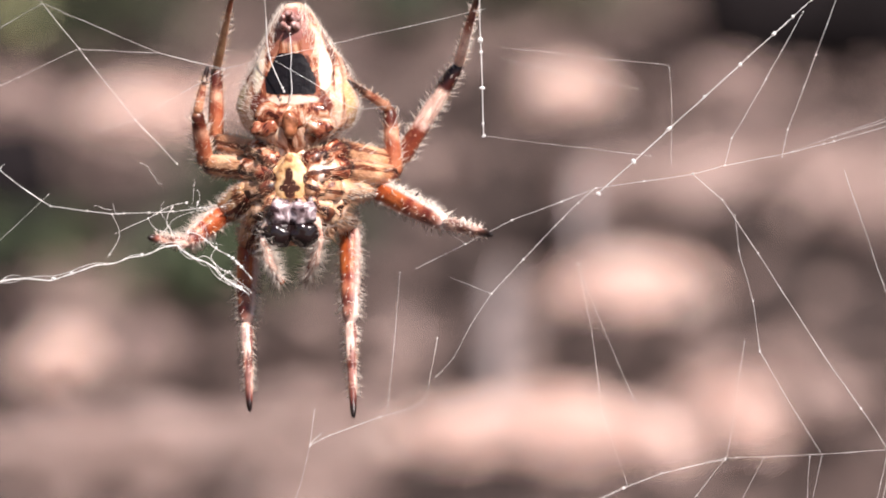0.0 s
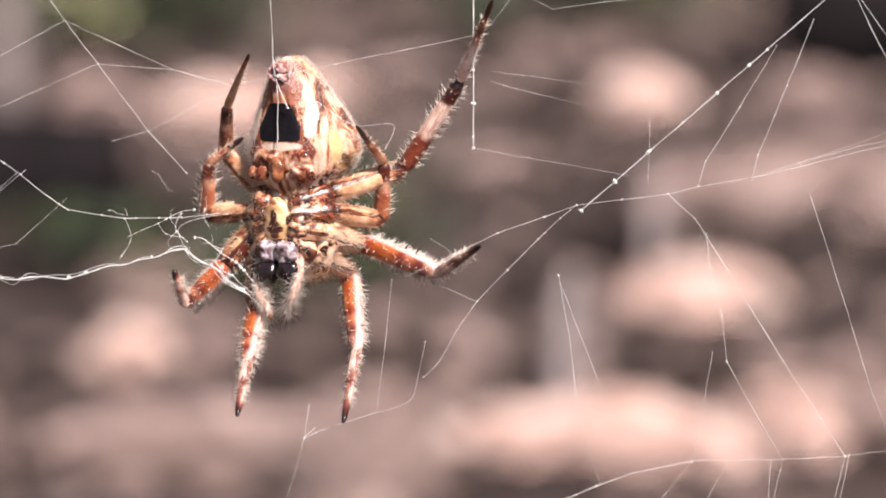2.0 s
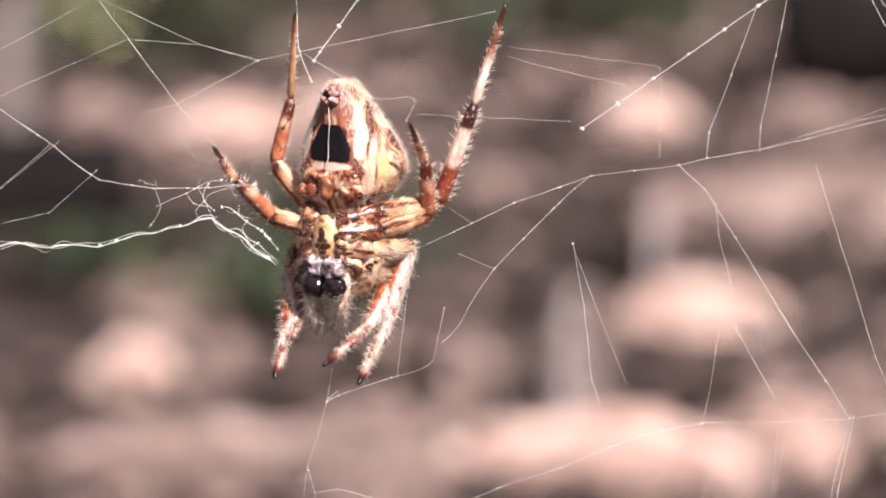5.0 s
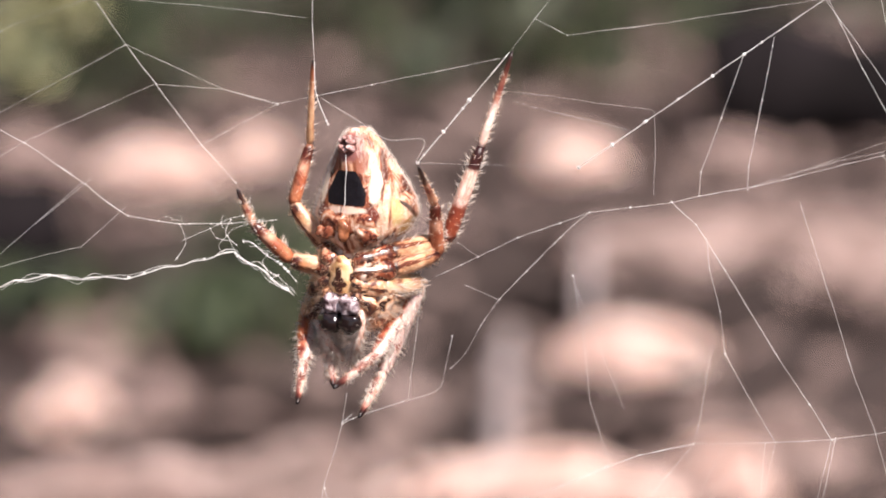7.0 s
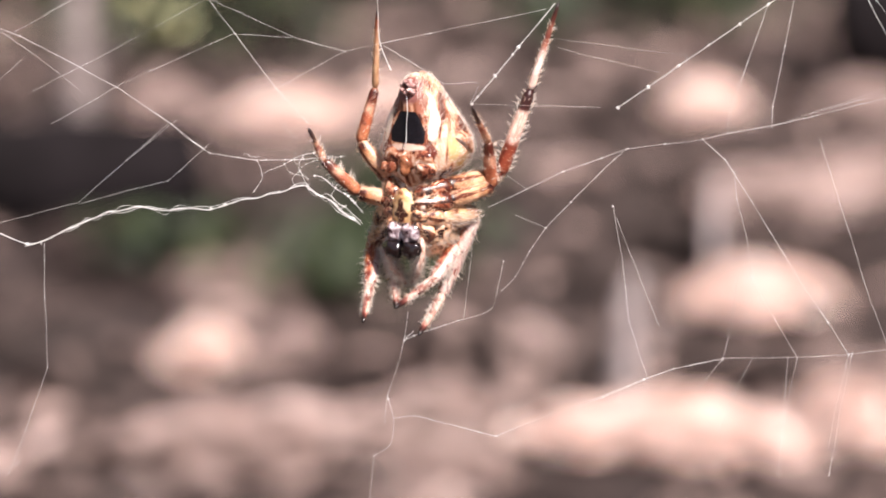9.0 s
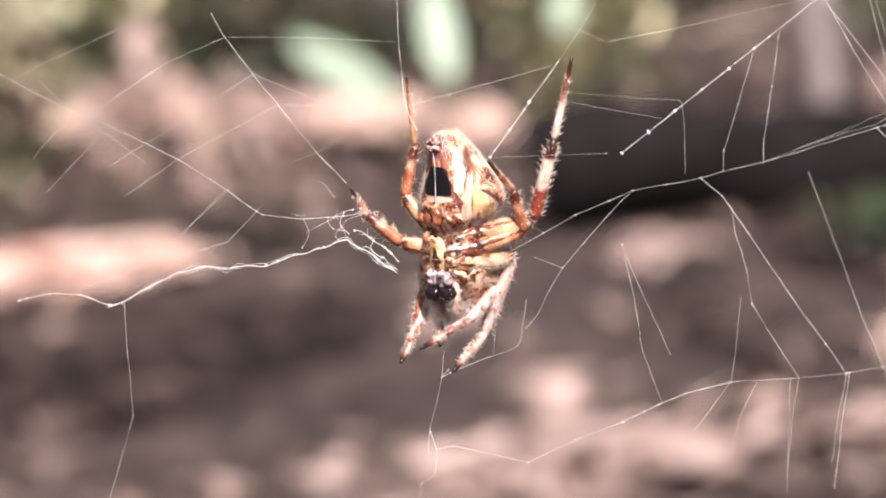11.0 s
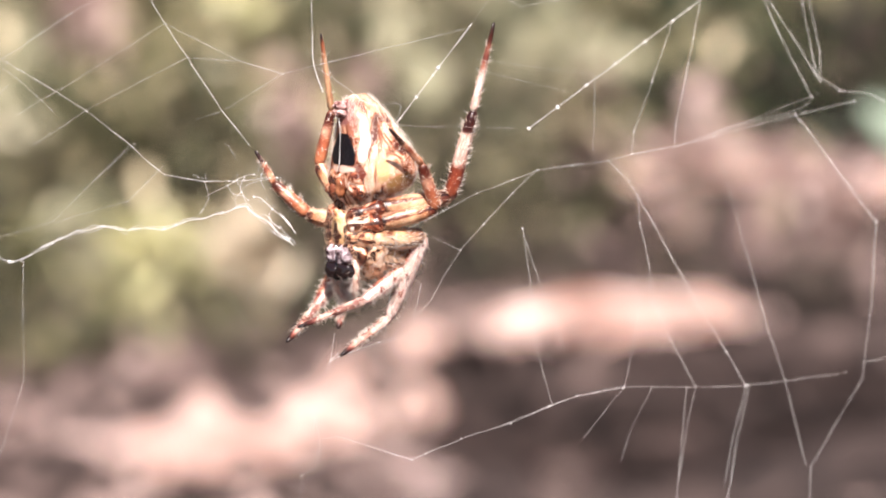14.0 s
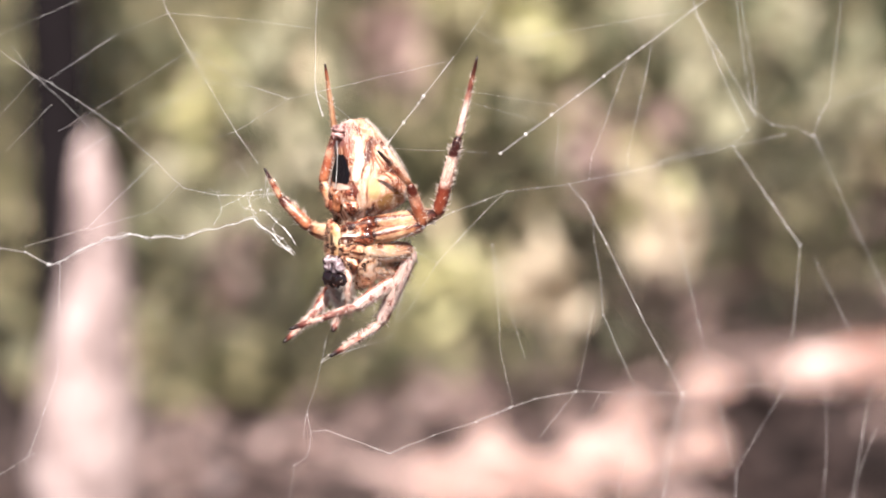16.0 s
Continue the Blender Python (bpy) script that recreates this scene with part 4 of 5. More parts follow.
thread(0.025, [(50.53, 12.73), (52.99, 13.85), (58.82, 15.70)], beads=(1,))
thread(0.022, [(30.81, 6.79), (36.33, 8.33), (40.09, 9.10), (41.63, 10.00)], beads=(1, 3,))
thread(0.035, [(40.11, 8.79), (44.12, 4.00), (47.37, -0.08), (49.01, -1.97), (48.70, -10.47)], beads=(2, 3,))
thread(0.025, [(50.36, 9.78), (53.29, 4.38), (56.03, -0.59), (59.60, -6.92)], beads=(2,))
thread(0.025, [(48.70, -10.47), (47.93, -17.79), (42.53, -26.98)], beads=(2,))
thread(0.03, [(42.53, -26.98), (42.44, -32.80)])
thread(0.03, [(35.65, -18.76), (34.48, -24.42), (33.26, -31.91)], beads=(0,))
thread(0.02, [(28.73, -19.38), (28.21, -25.93), (27.68, -32.18)])
thread(0.025, [(9.63, -3.14), (10.67, -8.85), (11.45, -15.51)], beads=(0, 2,))
thread(0.018, [(10.03, -4.40), (12.79, -11.35), (14.74, -16.05)])
thread(0.018, [(11.45, -15.51), (13.44, -21.48)])
thread(0.02, [(23.39, -9.84), (22.30, -16.77), (21.67, -19.61)], beads=(2,))
thread(0.02, [(52.92, -17.54), (53.39, -22.94), (53.23, -30.18)])
thread(0.025, [(58.35, -14.29), (52.47, -15.16), (47.86, -16.28)], beads=(1,))
thread(0.022, [(59.23, -21.43), (57.61, -25.71), (56.85, -29.95)])
thread(0.02, [(-52.53, -7.34), (-52.45, -13.23), (-52.07, -20.80), (-54.87, -28.62), (-56.32, -32.29)], beads=(1, 2, 3,))
thread(0.045, [(-66.17, -6.47), (-62.14, -5.81), (-58.09, -6.11), (-54.50, -7.50)], beads=(1, 2))
thread(0.035, [(-67.22, 20.98), (-63.78, 18.98), (-58.22, 15.95), (-55.29, 14.92)], beads=(2,))
thread(0.02, [(-66.97, 19.57), (-61.29, 21.96), (-50.88, 25.69)])
thread(0.02, [(-57.24, 14.62), (-46.77, 20.42)])
thread(0.02, [(-62.03, 19.69), (-58.22, 15.95), (-53.49, 12.81), (-48.97, 9.32)])
thread(0.02, [(-63.27, 10.80), (-58.03, 15.82)])
thread(0.018, [(-62.02, 6.31), (-55.14, 12.32)])
thread(0.02, [(-43.48, 1.60), (-38.11, 5.92)])
thread(0.022, [(-63.26, -35.61), (-60.27, -33.97), (-55.13, -31.06)], beads=(2,))
thread(0.02, [(50.71, -3.23), (55.93, -11.67)])
thread(0.028, [(58.26, -17.39), (57.77, -20.97), (56.72, -29.24)], beads=(1,))
thread(0.02, [(-58.72, -5.58), (-48.72, -2.95), (-38.98, 5.58)], beads=(1,))
thread(0.02, [(-48.40, -3.04), (-43.11, -1.58), (-38.97, -0.67), (-34.47, 3.39)])
thread(0.034, [(-29.01, 0.00), (-27.62, 0.61), (-26.22, 1.22), (-24.41, 2.14), (-23.01, 2.45)], beads=(2, 4,))
thread(0.034, [(-22.04, 2.52), (-22.15, 1.68), (-21.59, 0.79)])
thread(0.034, [(-24.16, 2.14), (-24.64, 1.36), (-24.57, 0.52), (-23.65, -0.37)], beads=(2,))
thread(0.030, [(-26.22, 1.22), (-25.54, 0.27), (-24.14, 0.04)], beads=(1,))
thread(0.046, [(-22.92, -0.01), (-22.01, -0.18), (-20.60, -1.30), (-19.56, -1.96), (-18.76, -2.67), (-17.59, -3.98)], beads=(3,))
thread(0.036, [(-20.39, -4.00), (-19.66, -3.34), (-18.81, -3.99), (-17.88, -4.82)])
thread(0.036, [(-20.60, -1.30), (-21.08, -2.09), (-20.21, -3.04), (-19.48, -3.27)])
thread(0.03, [(-24.57, 0.52), (-25.35, -0.45), (-24.74, -1.16), (-23.40, -0.91)])

# loose curls of silk where the thick line meets the spider
tangle = random.Random(3)
for cu, cv, spread in ((-24.8, 3.2, 1.2), (-23.0, 2.2, 1.0), (-21.5, 0.4, 0.8), (-29.0, 1.8, 0.7)):
    for _ in range(2):
        u, v, a = cu + tangle.gauss(0, 0.5), cv + tangle.gauss(0, 0.5), tangle.uniform(0, 6.283)
        loop = []
        for k in range(9):
            a += tangle.uniform(-0.55, 0.75)
            u, v = u + math.cos(a) * spread * 0.28, v + math.sin(a) * spread * 0.28
            loop.append((u, v))
        thread(0.014, loop)

# the torn diagonal line and the two strands that hang from it, which shift as the spider pulls
diagonal = thread(0.05, [(0, 0), (4, 0), (8, 0), (12, 0), (16, 0), (19.8, 0), (24, 0), (32, 0), (40, 0)], beads=(0, 1, 2, 3, 4, 5))
swing = thread(0.016, [(0, 0), (5, 0), (10, 0), (14, 0)], beads=(0,))
pull = thread(0.055, [(0, 0), (4, 0), (8, 0), (11, 0), (14.2, 0)], beads=(0, 2))
strand_a = thread(0.03, [(0, 0), (2.3, 0.5), (8, 0.2), (14.4, 0)], beads=(0, 1))
strand_b = thread(0.03, [(0, 0), (2.3, 0.3), (9, 0.1), (15.4, 0)], beads=(0, 1))

# ---- the spider ----
spider = thing("spider", "hairy tan and rust orb-weaver spider hanging head-down on its web", "spider")
cam.data.dof.focus_object = spider
mm = 0.001
srng = random.Random(11)

def mound_geo(c, r, amp, freq):
    v, f = ball(c, r, 16, 26)
    return [p + (p - Vector(c)).normalized() * noise.noise(p * freq) * amp for p in v], f


AB = [  # height, half width, front, back of the abdomen in millimetres
    (2.3, 1.0, 1.3, 3.2), (3.2, 3.0, 0.7, 6.4), (4.4, 4.5, 0.35, 8.2), (6.0, 5.15, 0.2, 9.0), (7.6, 4.7, 0.4, 8.9), (9.2, 3.95, 0.6, 8.2),
    (10.8, 3.0, 0.7, 7.3), (12.2, 2.2, 0.7, 6.4), (13.3, 1.65, 0.9, 5.6), (14.1, 1.15, 1.3, 4.9), (14.7, 0.4, 2.2, 4.1),
]


def ab_row(z):
    for a, b in zip(AB, AB[1:]):
        if z <= b[0]:
            t = (z - a[0]) / (b[0] - a[0])
            return [a[i] + (b[i] - a[i]) * t for i in range(4)]
    return list(AB[-1])


def ab_point(ang, z, proud=0.0):
    """A point on the abdomen; ang 0 is the midline of the belly."""
    _, w, f, b = ab_row(z)
    s, c = math.sin(ang), math.cos(ang)
    x = (w + proud) * math.copysign(abs(s) ** 0.85, s)
    y = (f + b) / 2 - ((b - f) / 2 + proud) * math.copysign(abs(c) ** 0.85, c)
    return Vector((x, y, z)) * mm


def abdomen_geo():
    zs = [2.3 + (14.7 - 2.3) * i / 30 for i in range(31)]
    sides = 60
    verts, faces = [], []
    for z in zs:
        for k in range(sides):
            a = 2 * math.pi * k / sides
            p = ab_point(a, z)
            crease = noise.noise(Vector((math.sin(a) * 3.2, math.cos(a) * 3.2, z * 0.16))) * 0.00042 * min(1.0, abs(math.sin(a / 2)) * 1.6)
            verts.append(p + noise.noise_vector(p * 700) * 0.00014 + Vector((math.sin(a), -math.cos(a), 0)) * crease)
    for i in range(30):
        for k in range(sides):
            a, b = i * sides + k, i * sides + (k + 1) % sides
            faces.append((a, b, b + sides, a + sides))
    faces.append(tuple(range(sides))[::-1])
    faces.append(tuple(range(30 * sides, 31 * sides)))
    spots = []
    for _ in range(4500):
        z, a = srng.uniform(3.0, 14.4), srng.uniform(0.45, 5.83)
        p = ab_point(a, z)
        spots.append((p, p - Vector((0, 0.0045, 0.0065))))
    return joined(((verts, faces), 0), (hairs(spots, 0.00062, 0.00002, srng, 0.5), 1))


abdomen = part("abdomen", abdomen_geo(), ["abdomen", "hair"], spider, "cream and tan mottled hairy abdomen")


for k in range(6):
    a = math.pi / 6 + k * math.pi / 3
    x, z, r = 0.62 * math.cos(a), 13.1 + 0.62 * math.sin(a), 0.44 if k % 2 else 0.36
    part("spinneret", tube([(x * mm, 1.9 * mm, z * mm), (x * 1.05 * mm, 0.75 * mm, (z + 0.1) * mm), (x * 0.8 * mm, 0.15 * mm, (z + 0.3) * mm), (x * 0.7 * mm, -0.1 * mm, (z + 0.35) * mm)], [r * mm, r * 0.9 * mm, r * 0.6 * mm, r * 0.2 * mm], 8), ["spinneret"], abdomen, "brown spinneret with a pinkish grey tip")


part("silk_line", tube([Vector(p) * mm for p in ((0.1, 0.35, 12.4), (0.2, 0.35, 10.8), (0.12, 0.25, 9.2), (0.25, 0.0, 7.6), (0.1, -0.15, 6.6))], [0.03 * mm, 0.04 * mm, 0.03 * mm, 0.05 * mm, 0.03 * mm], 6), ["silk"], abdomen, "white silk line drawn across the belly")
part("belly_plate", mound_geo((0, 1.0 * mm, 5.5 * mm), (3.3 * mm, 1.0 * mm, 1.5 * mm), 0.00045, 1000), ["plate"], abdomen, "glossy red-brown wrinkled belly plate")
for s in (-1, 1):
    part("book_lung_cover", mound_geo((s * 2.3 * mm, 0.75 * mm, 4.4 * mm), (1.3 * mm, 0.7 * mm, 0.8 * mm), 0.0004, 1300), ["plate"], abdomen, "glossy red-brown lung cover")
part("epigyne", mound_geo((0, 0.15 * mm, 4.7 * mm), (0.7 * mm, 0.6 * mm, 1.2 * mm), 0.0002, 1500), ["brown"], abdomen, "dark brown epigyne")

# head and chest
chest_spots = []
for _ in range(1000):
    a, z = srng.uniform(0, 6.283), srng.uniform(-5.5, 2.5)
    k = math.sqrt(max(0.05, 1 - ((z + 1.4) / 4.6) ** 2))
    p = Vector((4.5 * k * math.cos(a), 2.5 + 2.2 * k * math.sin(a), z)) * mm
    chest_spots.append((p, p - Vector((0, 0.0023, -0.0014))))
chest = part("cephalothorax", joined((mound_geo((0, 2.5 * mm, -1.3 * mm), (4.5 * mm, 2.2 * mm, 4.6 * mm), 0.0005, 700), 0), (hairs(chest_spots, 0.0011, 0.00003, srng, 0.4, (0, 0, -1)), 1)), ["body", "tan_hair"], spider, "tan hairy head and chest")
shield_v, shield_f = [], []
for i in range(9):
    t = i / 8
    z = -1.4 + 3.7 * t
    w = 2.0 * math.sin(math.pi * (0.02 + 0.74 * (1 - t))) ** 0.9
    for k in range(9):
        x = (k / 4 - 1) * w
        shield_v.append(Vector((x, -0.1 - 0.75 * (1 - (k / 4 - 1) ** 2), z)) * mm)
for i in range(8):
    for k in range(8):
        a = i * 9 + k
        shield_f.append((a, a + 1, a + 10, a + 9))
part("sternum", (shield_v, shield_f), ["sternum"], chest, "yellow heart-shaped chest plate")
bib = []
for _ in range(130):
    x, z = srng.uniform(-1.8, 1.8), srng.uniform(-1.8, 2.0)
    bib.append((Vector((x, -0.1 - 0.65 * (1 - (x / 1.7) ** 2), z)) * mm, (x * 0.4, -1, 0)))
part("bristles", hairs(bib, 0.7 * mm, 0.025 * mm, srng, 0.6, (0, 0, -1)), ["tan_hair"], chest, "tan bristles on the chest plate")
for s in (-1, 1):
    part("maxilla", mound_geo((s * 1.5 * mm, -0.1 * mm, -1.6 * mm), (0.8 * mm, 0.6 * mm, 0.5 * mm), 0.0002, 1200), ["coxa"], chest, "yellow-brown mouth plate")
for s in (-1, 1):
    part("chelicera", mound_geo((s * 1.0 * mm, -0.35 * mm, -2.65 * mm), (1.35 * mm, 1.1 * mm, 1.2 * mm), 0.0004, 1300), ["glossy"], chest, "glossy grey-brown jaw")
    part("fang", mound_geo((s * 1.05 * mm, -0.4 * mm, -4.35 * mm), (1.4 * mm, 1.2 * mm, 1.15 * mm), 0.0003, 1300), ["fang"], chest, "black fang")
part("labium", ball((0, -0.35 * mm, -1.35 * mm), (0.7 * mm, 0.4 * mm, 0.35 * mm)), ["palp"], chest)


def leg_piece(name, length, r0, r1, swell, mat, bristles, rng, hair=0.9):
    """A leg piece along +z with a swollen middle, rounded ends and bristles."""
    n = 12
    pts, radii = [], []
    for i in range(n + 1):
        t = i / n
        r = (r0 + (r1 - r0) * t) * (1 + swell * math.sin(math.pi * t))
        if i == 0 or i == n:
            r *= 0.6
        pts.append((0, 0, length * (-0.015 + 1.03 * t) * mm))
        radii.append(r * mm)
    spots = []
    reach = 0.78 if name == "tarsus" else 0.97
    for _ in range(bristles):
        t, a = rng.uniform(0.04, reach), rng.gauss(0.35, 0.6) if rng.random() < 0.8 else rng.uniform(-2, 5)
        if rng.random() < 0.5:
            a = math.pi - a
        r = (r0 + (r1 - r0) * t) * (1 + swell * math.sin(math.pi * t))
        nrm = Vector((math.cos(a), math.sin(a), 0))
        spots.append((nrm * r * mm + Vector((0, 0, t * length * mm)), nrm))
    fuzz = []
    for _ in range(260 if name == "femur" else 110):
        t, a = rng.uniform(0.04, reach), rng.uniform(0, 6.283)
        r = (r0 + (r1 - r0) * t) * (1 + swell * math.sin(math.pi * t))
        nrm = Vector((math.cos(a), math.sin(a), 0))
        fuzz.append((nrm * r * mm + Vector((0, 0, t * length * mm)), nrm))
    return joined((tube(pts, radii, 12), 0), (hairs(spots, hair * 0.86 * mm, 0.05 * mm, rng, 0.95), 1), (hairs(fuzz, 0.45 * mm, 0.022 * mm, rng, 0.9), 2)), [mat, "hair", "tan_hair"]


SEG = {'R4': (8.28, 10.05, 10.10), 'R3': (6.73, 5.77, 6.24), 'R2': (6.53, 9.68, 8.66), 'R1': (7.20, 9.00, 9.40), 'L1': (5.20, 7.00, 7.60), 'L2': (4.20, 5.10, 4.09), 'L3': (5.20, 5.24, 4.04), 'L4': (5.66, 6.23, 8.96)}
HIPS = {"1": (2.7, 1.0, -2.7), "2": (3.4, 1.4, -0.9), "3": (3.9, 2.2, 0.8), "4": (3.4, 2.7, 2.3)}
LEGS = {}
for side, sx in (("R", 1), ("L", -1)):
    for num, (hx, hy, hz) in HIPS.items():
        key = side + num
        lf, lt, ls = SEG[key]
        fat = {"1": 1.15, "2": 1.2, "3": 0.9, "4": 0.98}[num] * (0.85 if key == "L4" else 1.0)
        furry = {"L4": 0.2, "R3": 0.25, "L3": 0.35, "R4": 0.95}.get(key, 1.7)
        hip = Vector((sx * hx, hy, hz))
        root = Vector((sx * 1.0, 0.45, hz * 0.42))
        bend = Vector((sx * hx * 0.62, hy * 0.3 - 0.25, hz * 0.8))
        spots = []
        for _ in range(260):
            t = srng.random()
            p = (root.lerp(bend, t * 2) if t < 0.5 else bend.lerp(hip, t * 2 - 1))
            nrm = Vector((srng.gauss(0, 1), srng.gauss(-0.6, 1), srng.gauss(0, 1))).normalized()
            spots.append(((p + nrm * 0.75) * mm, nrm))
        skin_v, skin_f = tube([root * mm, root.lerp(bend, 0.4) * mm, root.lerp(bend, 0.8) * mm, bend * mm, bend.lerp(hip, 0.3) * mm, bend.lerp(hip, 0.6) * mm, hip * mm, (hip + (hip - bend) * 0.25) * mm], [0.5 * mm, 0.92 * mm, 1.06 * mm, 0.92 * mm, 0.76 * mm, 0.9 * mm, 1.12 * mm, 0.85 * mm], 16)
        skin_v = [v + noise.noise_vector(v * 1100) * 0.00012 for v in skin_v]
        hair_v, hair_f = hairs(spots, 0.75 * mm, 0.034 * mm, srng, 0.3, (sx, 0, 0))
        slots = [1 if (k % 16 in (1, 2, 5, 8, 9, 12, 13) and noise.noise(Vector((k * 0.37, hz, sx))) > -0.28) or k // 16 == 3 and k % 3 == 0 else 0 for k in range(len(skin_f))]
        part("coxa", (skin_v + hair_v, skin_f + [tuple(i + len(skin_v) for i in f) for f in hair_f], slots + [2] * len(hair_f)), ["plate" if num in "34" else "coxa", "stripe", "tan_hair"], chest, "glossy red-brown leg base with dark streaks" if num in "34" else "yellow leg base striped dark brown")
        smooth_leg = key in ("L3", "L4", "R3")
        skin = {"femur": "hind_femur" if num in "34" else "femur", "tibia": "amber" if smooth_leg else "tibia" if num == "4" else "front_tibia", "tarsus": "pale_tarsus" if key == "L4" else "amber_tarsus" if smooth_leg else "hind_tarsus" if num == "4" else "tarsus"}
        for nm, L, r0, r1, sw, hair, br in (("femur", lf, 0.95 * fat, 0.84 * fat, 0.22, 0.8, 150), ("tibia", lt, 0.80 * fat, 0.60 * fat, 0.12, 1.0, 260), ("tarsus", ls, 0.49 * fat, 0.21 * fat, 0.05, 0.74, 140)):
            geo, mats = leg_piece(nm, L, r0, r1, sw, skin[nm], int(br * furry * 0.7), srng, hair)
            LEGS[key, nm] = part(nm, geo, mats, spider)
PALPS = {}
for s in (-1, 1):
    pts = [Vector(p) * mm for p in ((0, 0, 0), (s * 0.45, -0.6, -1.8), (s * 0.25, -0.9, -3.5), (-s * 0.6, -0.7, -5.4))]
    spots = []
    for _ in range(620):
        t = srng.uniform(0, 2.9)
        p = pts[int(t)].lerp(pts[int(t) + 1], t % 1)
        nrm = Vector((srng.gauss(0, 1), srng.gauss(0, 1), srng.gauss(0, 1))).normalized()
        spots.append((p + nrm * 0.38 * mm, nrm))
    PALPS[s] = part("pedipalp", joined((tube(pts, [0.55 * mm, 0.46 * mm, 0.5 * mm, 0.3 * mm], 10), 0), (ball(pts[-1], 0.3 * mm, 6, 8), 2), (hairs(spots, 1.4 * mm, 0.042 * mm, srng, 0.8, (-s * 0.5, 0, -1)), 1)), ["palp", "hair", "brown"], chest, "pale hairy feeler with a dark tip")


# ---- what moves ----
def line_pose(a, b):
    """Lays a strand built along the web's first axis from a towards b, both in the web's millimetres."""
    p, q = web_point(*a), web_point(*b)
    base, lying = web_point(0, 0), (web_point(1, 0) - web_point(0, 0)).normalized()
    turn = lying.rotation_difference((q - p).normalized()).to_matrix().to_4x4()
    return Matrix.Translation(p) @ turn @ Matrix.Translation(-base)


def motions():
    walk(spider, [
        (0, pose(-0.01429, 0.00100, 0.60397, -4.1, -0.4, -7.4)),
        (0.5, pose(-0.01374, 0.00100, 0.60242, -3.9, 5.4, 0.8)),
        (1, pose(-0.01326, 0.00100, 0.60121, -4.3, 6.3, -0.5)),
        (1.5, pose(-0.01627, 0.00100, 0.60055, -4.2, 5.0, -1.5)),
        (2, pose(-0.01552, 0.00100, 0.60115, -2.8, -4.1, -29.2)),
        (2.5, pose(-0.01490, 0.00100, 0.60105, -3.6, -2.7, -25.9)),
        (3, pose(-0.01430, 0.00100, 0.59893, -4.0, -1.2, -15.9)),
        (3.5, pose(-0.01405, 0.00100, 0.59891, -3.6, -2.5, -20.0)),
        (5.7, pose(-0.01320, 0.00130, 0.59610, 0.0, -0.0, -29.0)),
        (16, pose(-0.01320, 0.00130, 0.59610, 0.0, -0.0, -29.0)),
    ])
    walk(LEGS['R1', 'femur'], [(0, pose(0.00270, 0.00100, -0.00270, -101.8, -5.2, -6.2)), (0.5, pose(0.00270, 0.00100, -0.00270, -95.1, -7.8, -23.3)), (1, pose(0.00270, 0.00100, -0.00270, -112.7, -7.2, -21.0)), (1.5, pose(0.00270, 0.00100, -0.00270, -112.1, -4.5, -14.6)), (2, pose(0.00270, 0.00100, -0.00270, -110.1, 1.8, 1.7)), (2.5, pose(0.00270, 0.00100, -0.00270, -100.5, 0.7, -2.3)), (3, pose(0.00270, 0.00100, -0.00270, -102.0, 0.7, -2.3)), (3.5, pose(0.00270, 0.00100, -0.00270, -104.7, 0.3, -3.8)), (5.7, pose(0.00270, 0.00100, -0.00270, -101.9, 2.0, 3.4)), (16, pose(0.00270, 0.00100, -0.00270, -101.9, 2.0, 3.4))])
    walk(LEGS['R1', 'tibia'], [(0, pose(0.00359, 0.00799, -0.00417, -160.9, 9.4, 163.0)), (0.5, pose(0.00562, 0.00755, -0.00333, -175.0, 9.9, 163.1)), (1, pose(0.00541, 0.00708, -0.00546, -124.7, 23.6, 171.4)), (1.5, pose(0.00458, 0.00740, -0.00540, -131.1, 24.5, 172.5)), (2, pose(0.00242, 0.00776, -0.00517, -146.9, 30.3, 178.3)), (2.5, pose(0.00297, 0.00807, -0.00402, -152.1, 25.3, 174.9)), (3, pose(0.00296, 0.00804, -0.00420, -128.1, 30.7, -180.0)), (3.5, pose(0.00316, 0.00795, -0.00453, -129.0, 31.1, -179.3)), (5.7, pose(0.00223, 0.00803, -0.00418, -114.6, 30.3, 179.2)), (16, pose(0.00223, 0.00803, -0.00418, -114.6, 30.3, 179.2))])
    walk(LEGS['R1', 'tarsus'], [(0, pose(0.00406, 0.00477, -0.01256, -140.9, 14.0, 173.7)), (0.5, pose(0.00687, 0.00635, -0.01217, -171.5, 6.0, 170.1)), (1, pose(0.00632, -0.00054, -0.01015, -137.6, 11.5, 172.8)), (1.5, pose(0.00613, 0.00036, -0.01079, -130.8, 13.0, 174.3)), (2, pose(0.00608, 0.00273, -0.01167, -127.7, 22.1, -174.0)), (2.5, pose(0.00599, 0.00357, -0.01120, -131.6, 18.9, -178.2)), (3, pose(0.00579, 0.00096, -0.00898, -132.8, 17.3, -180.0)), (3.5, pose(0.00616, 0.00099, -0.00937, -126.2, 16.4, 178.9)), (5.7, pose(0.00401, -0.00017, -0.00741, -100.2, 17.6, -178.4)), (16, pose(0.00401, -0.00017, -0.00741, -100.2, 17.6, -178.4))])
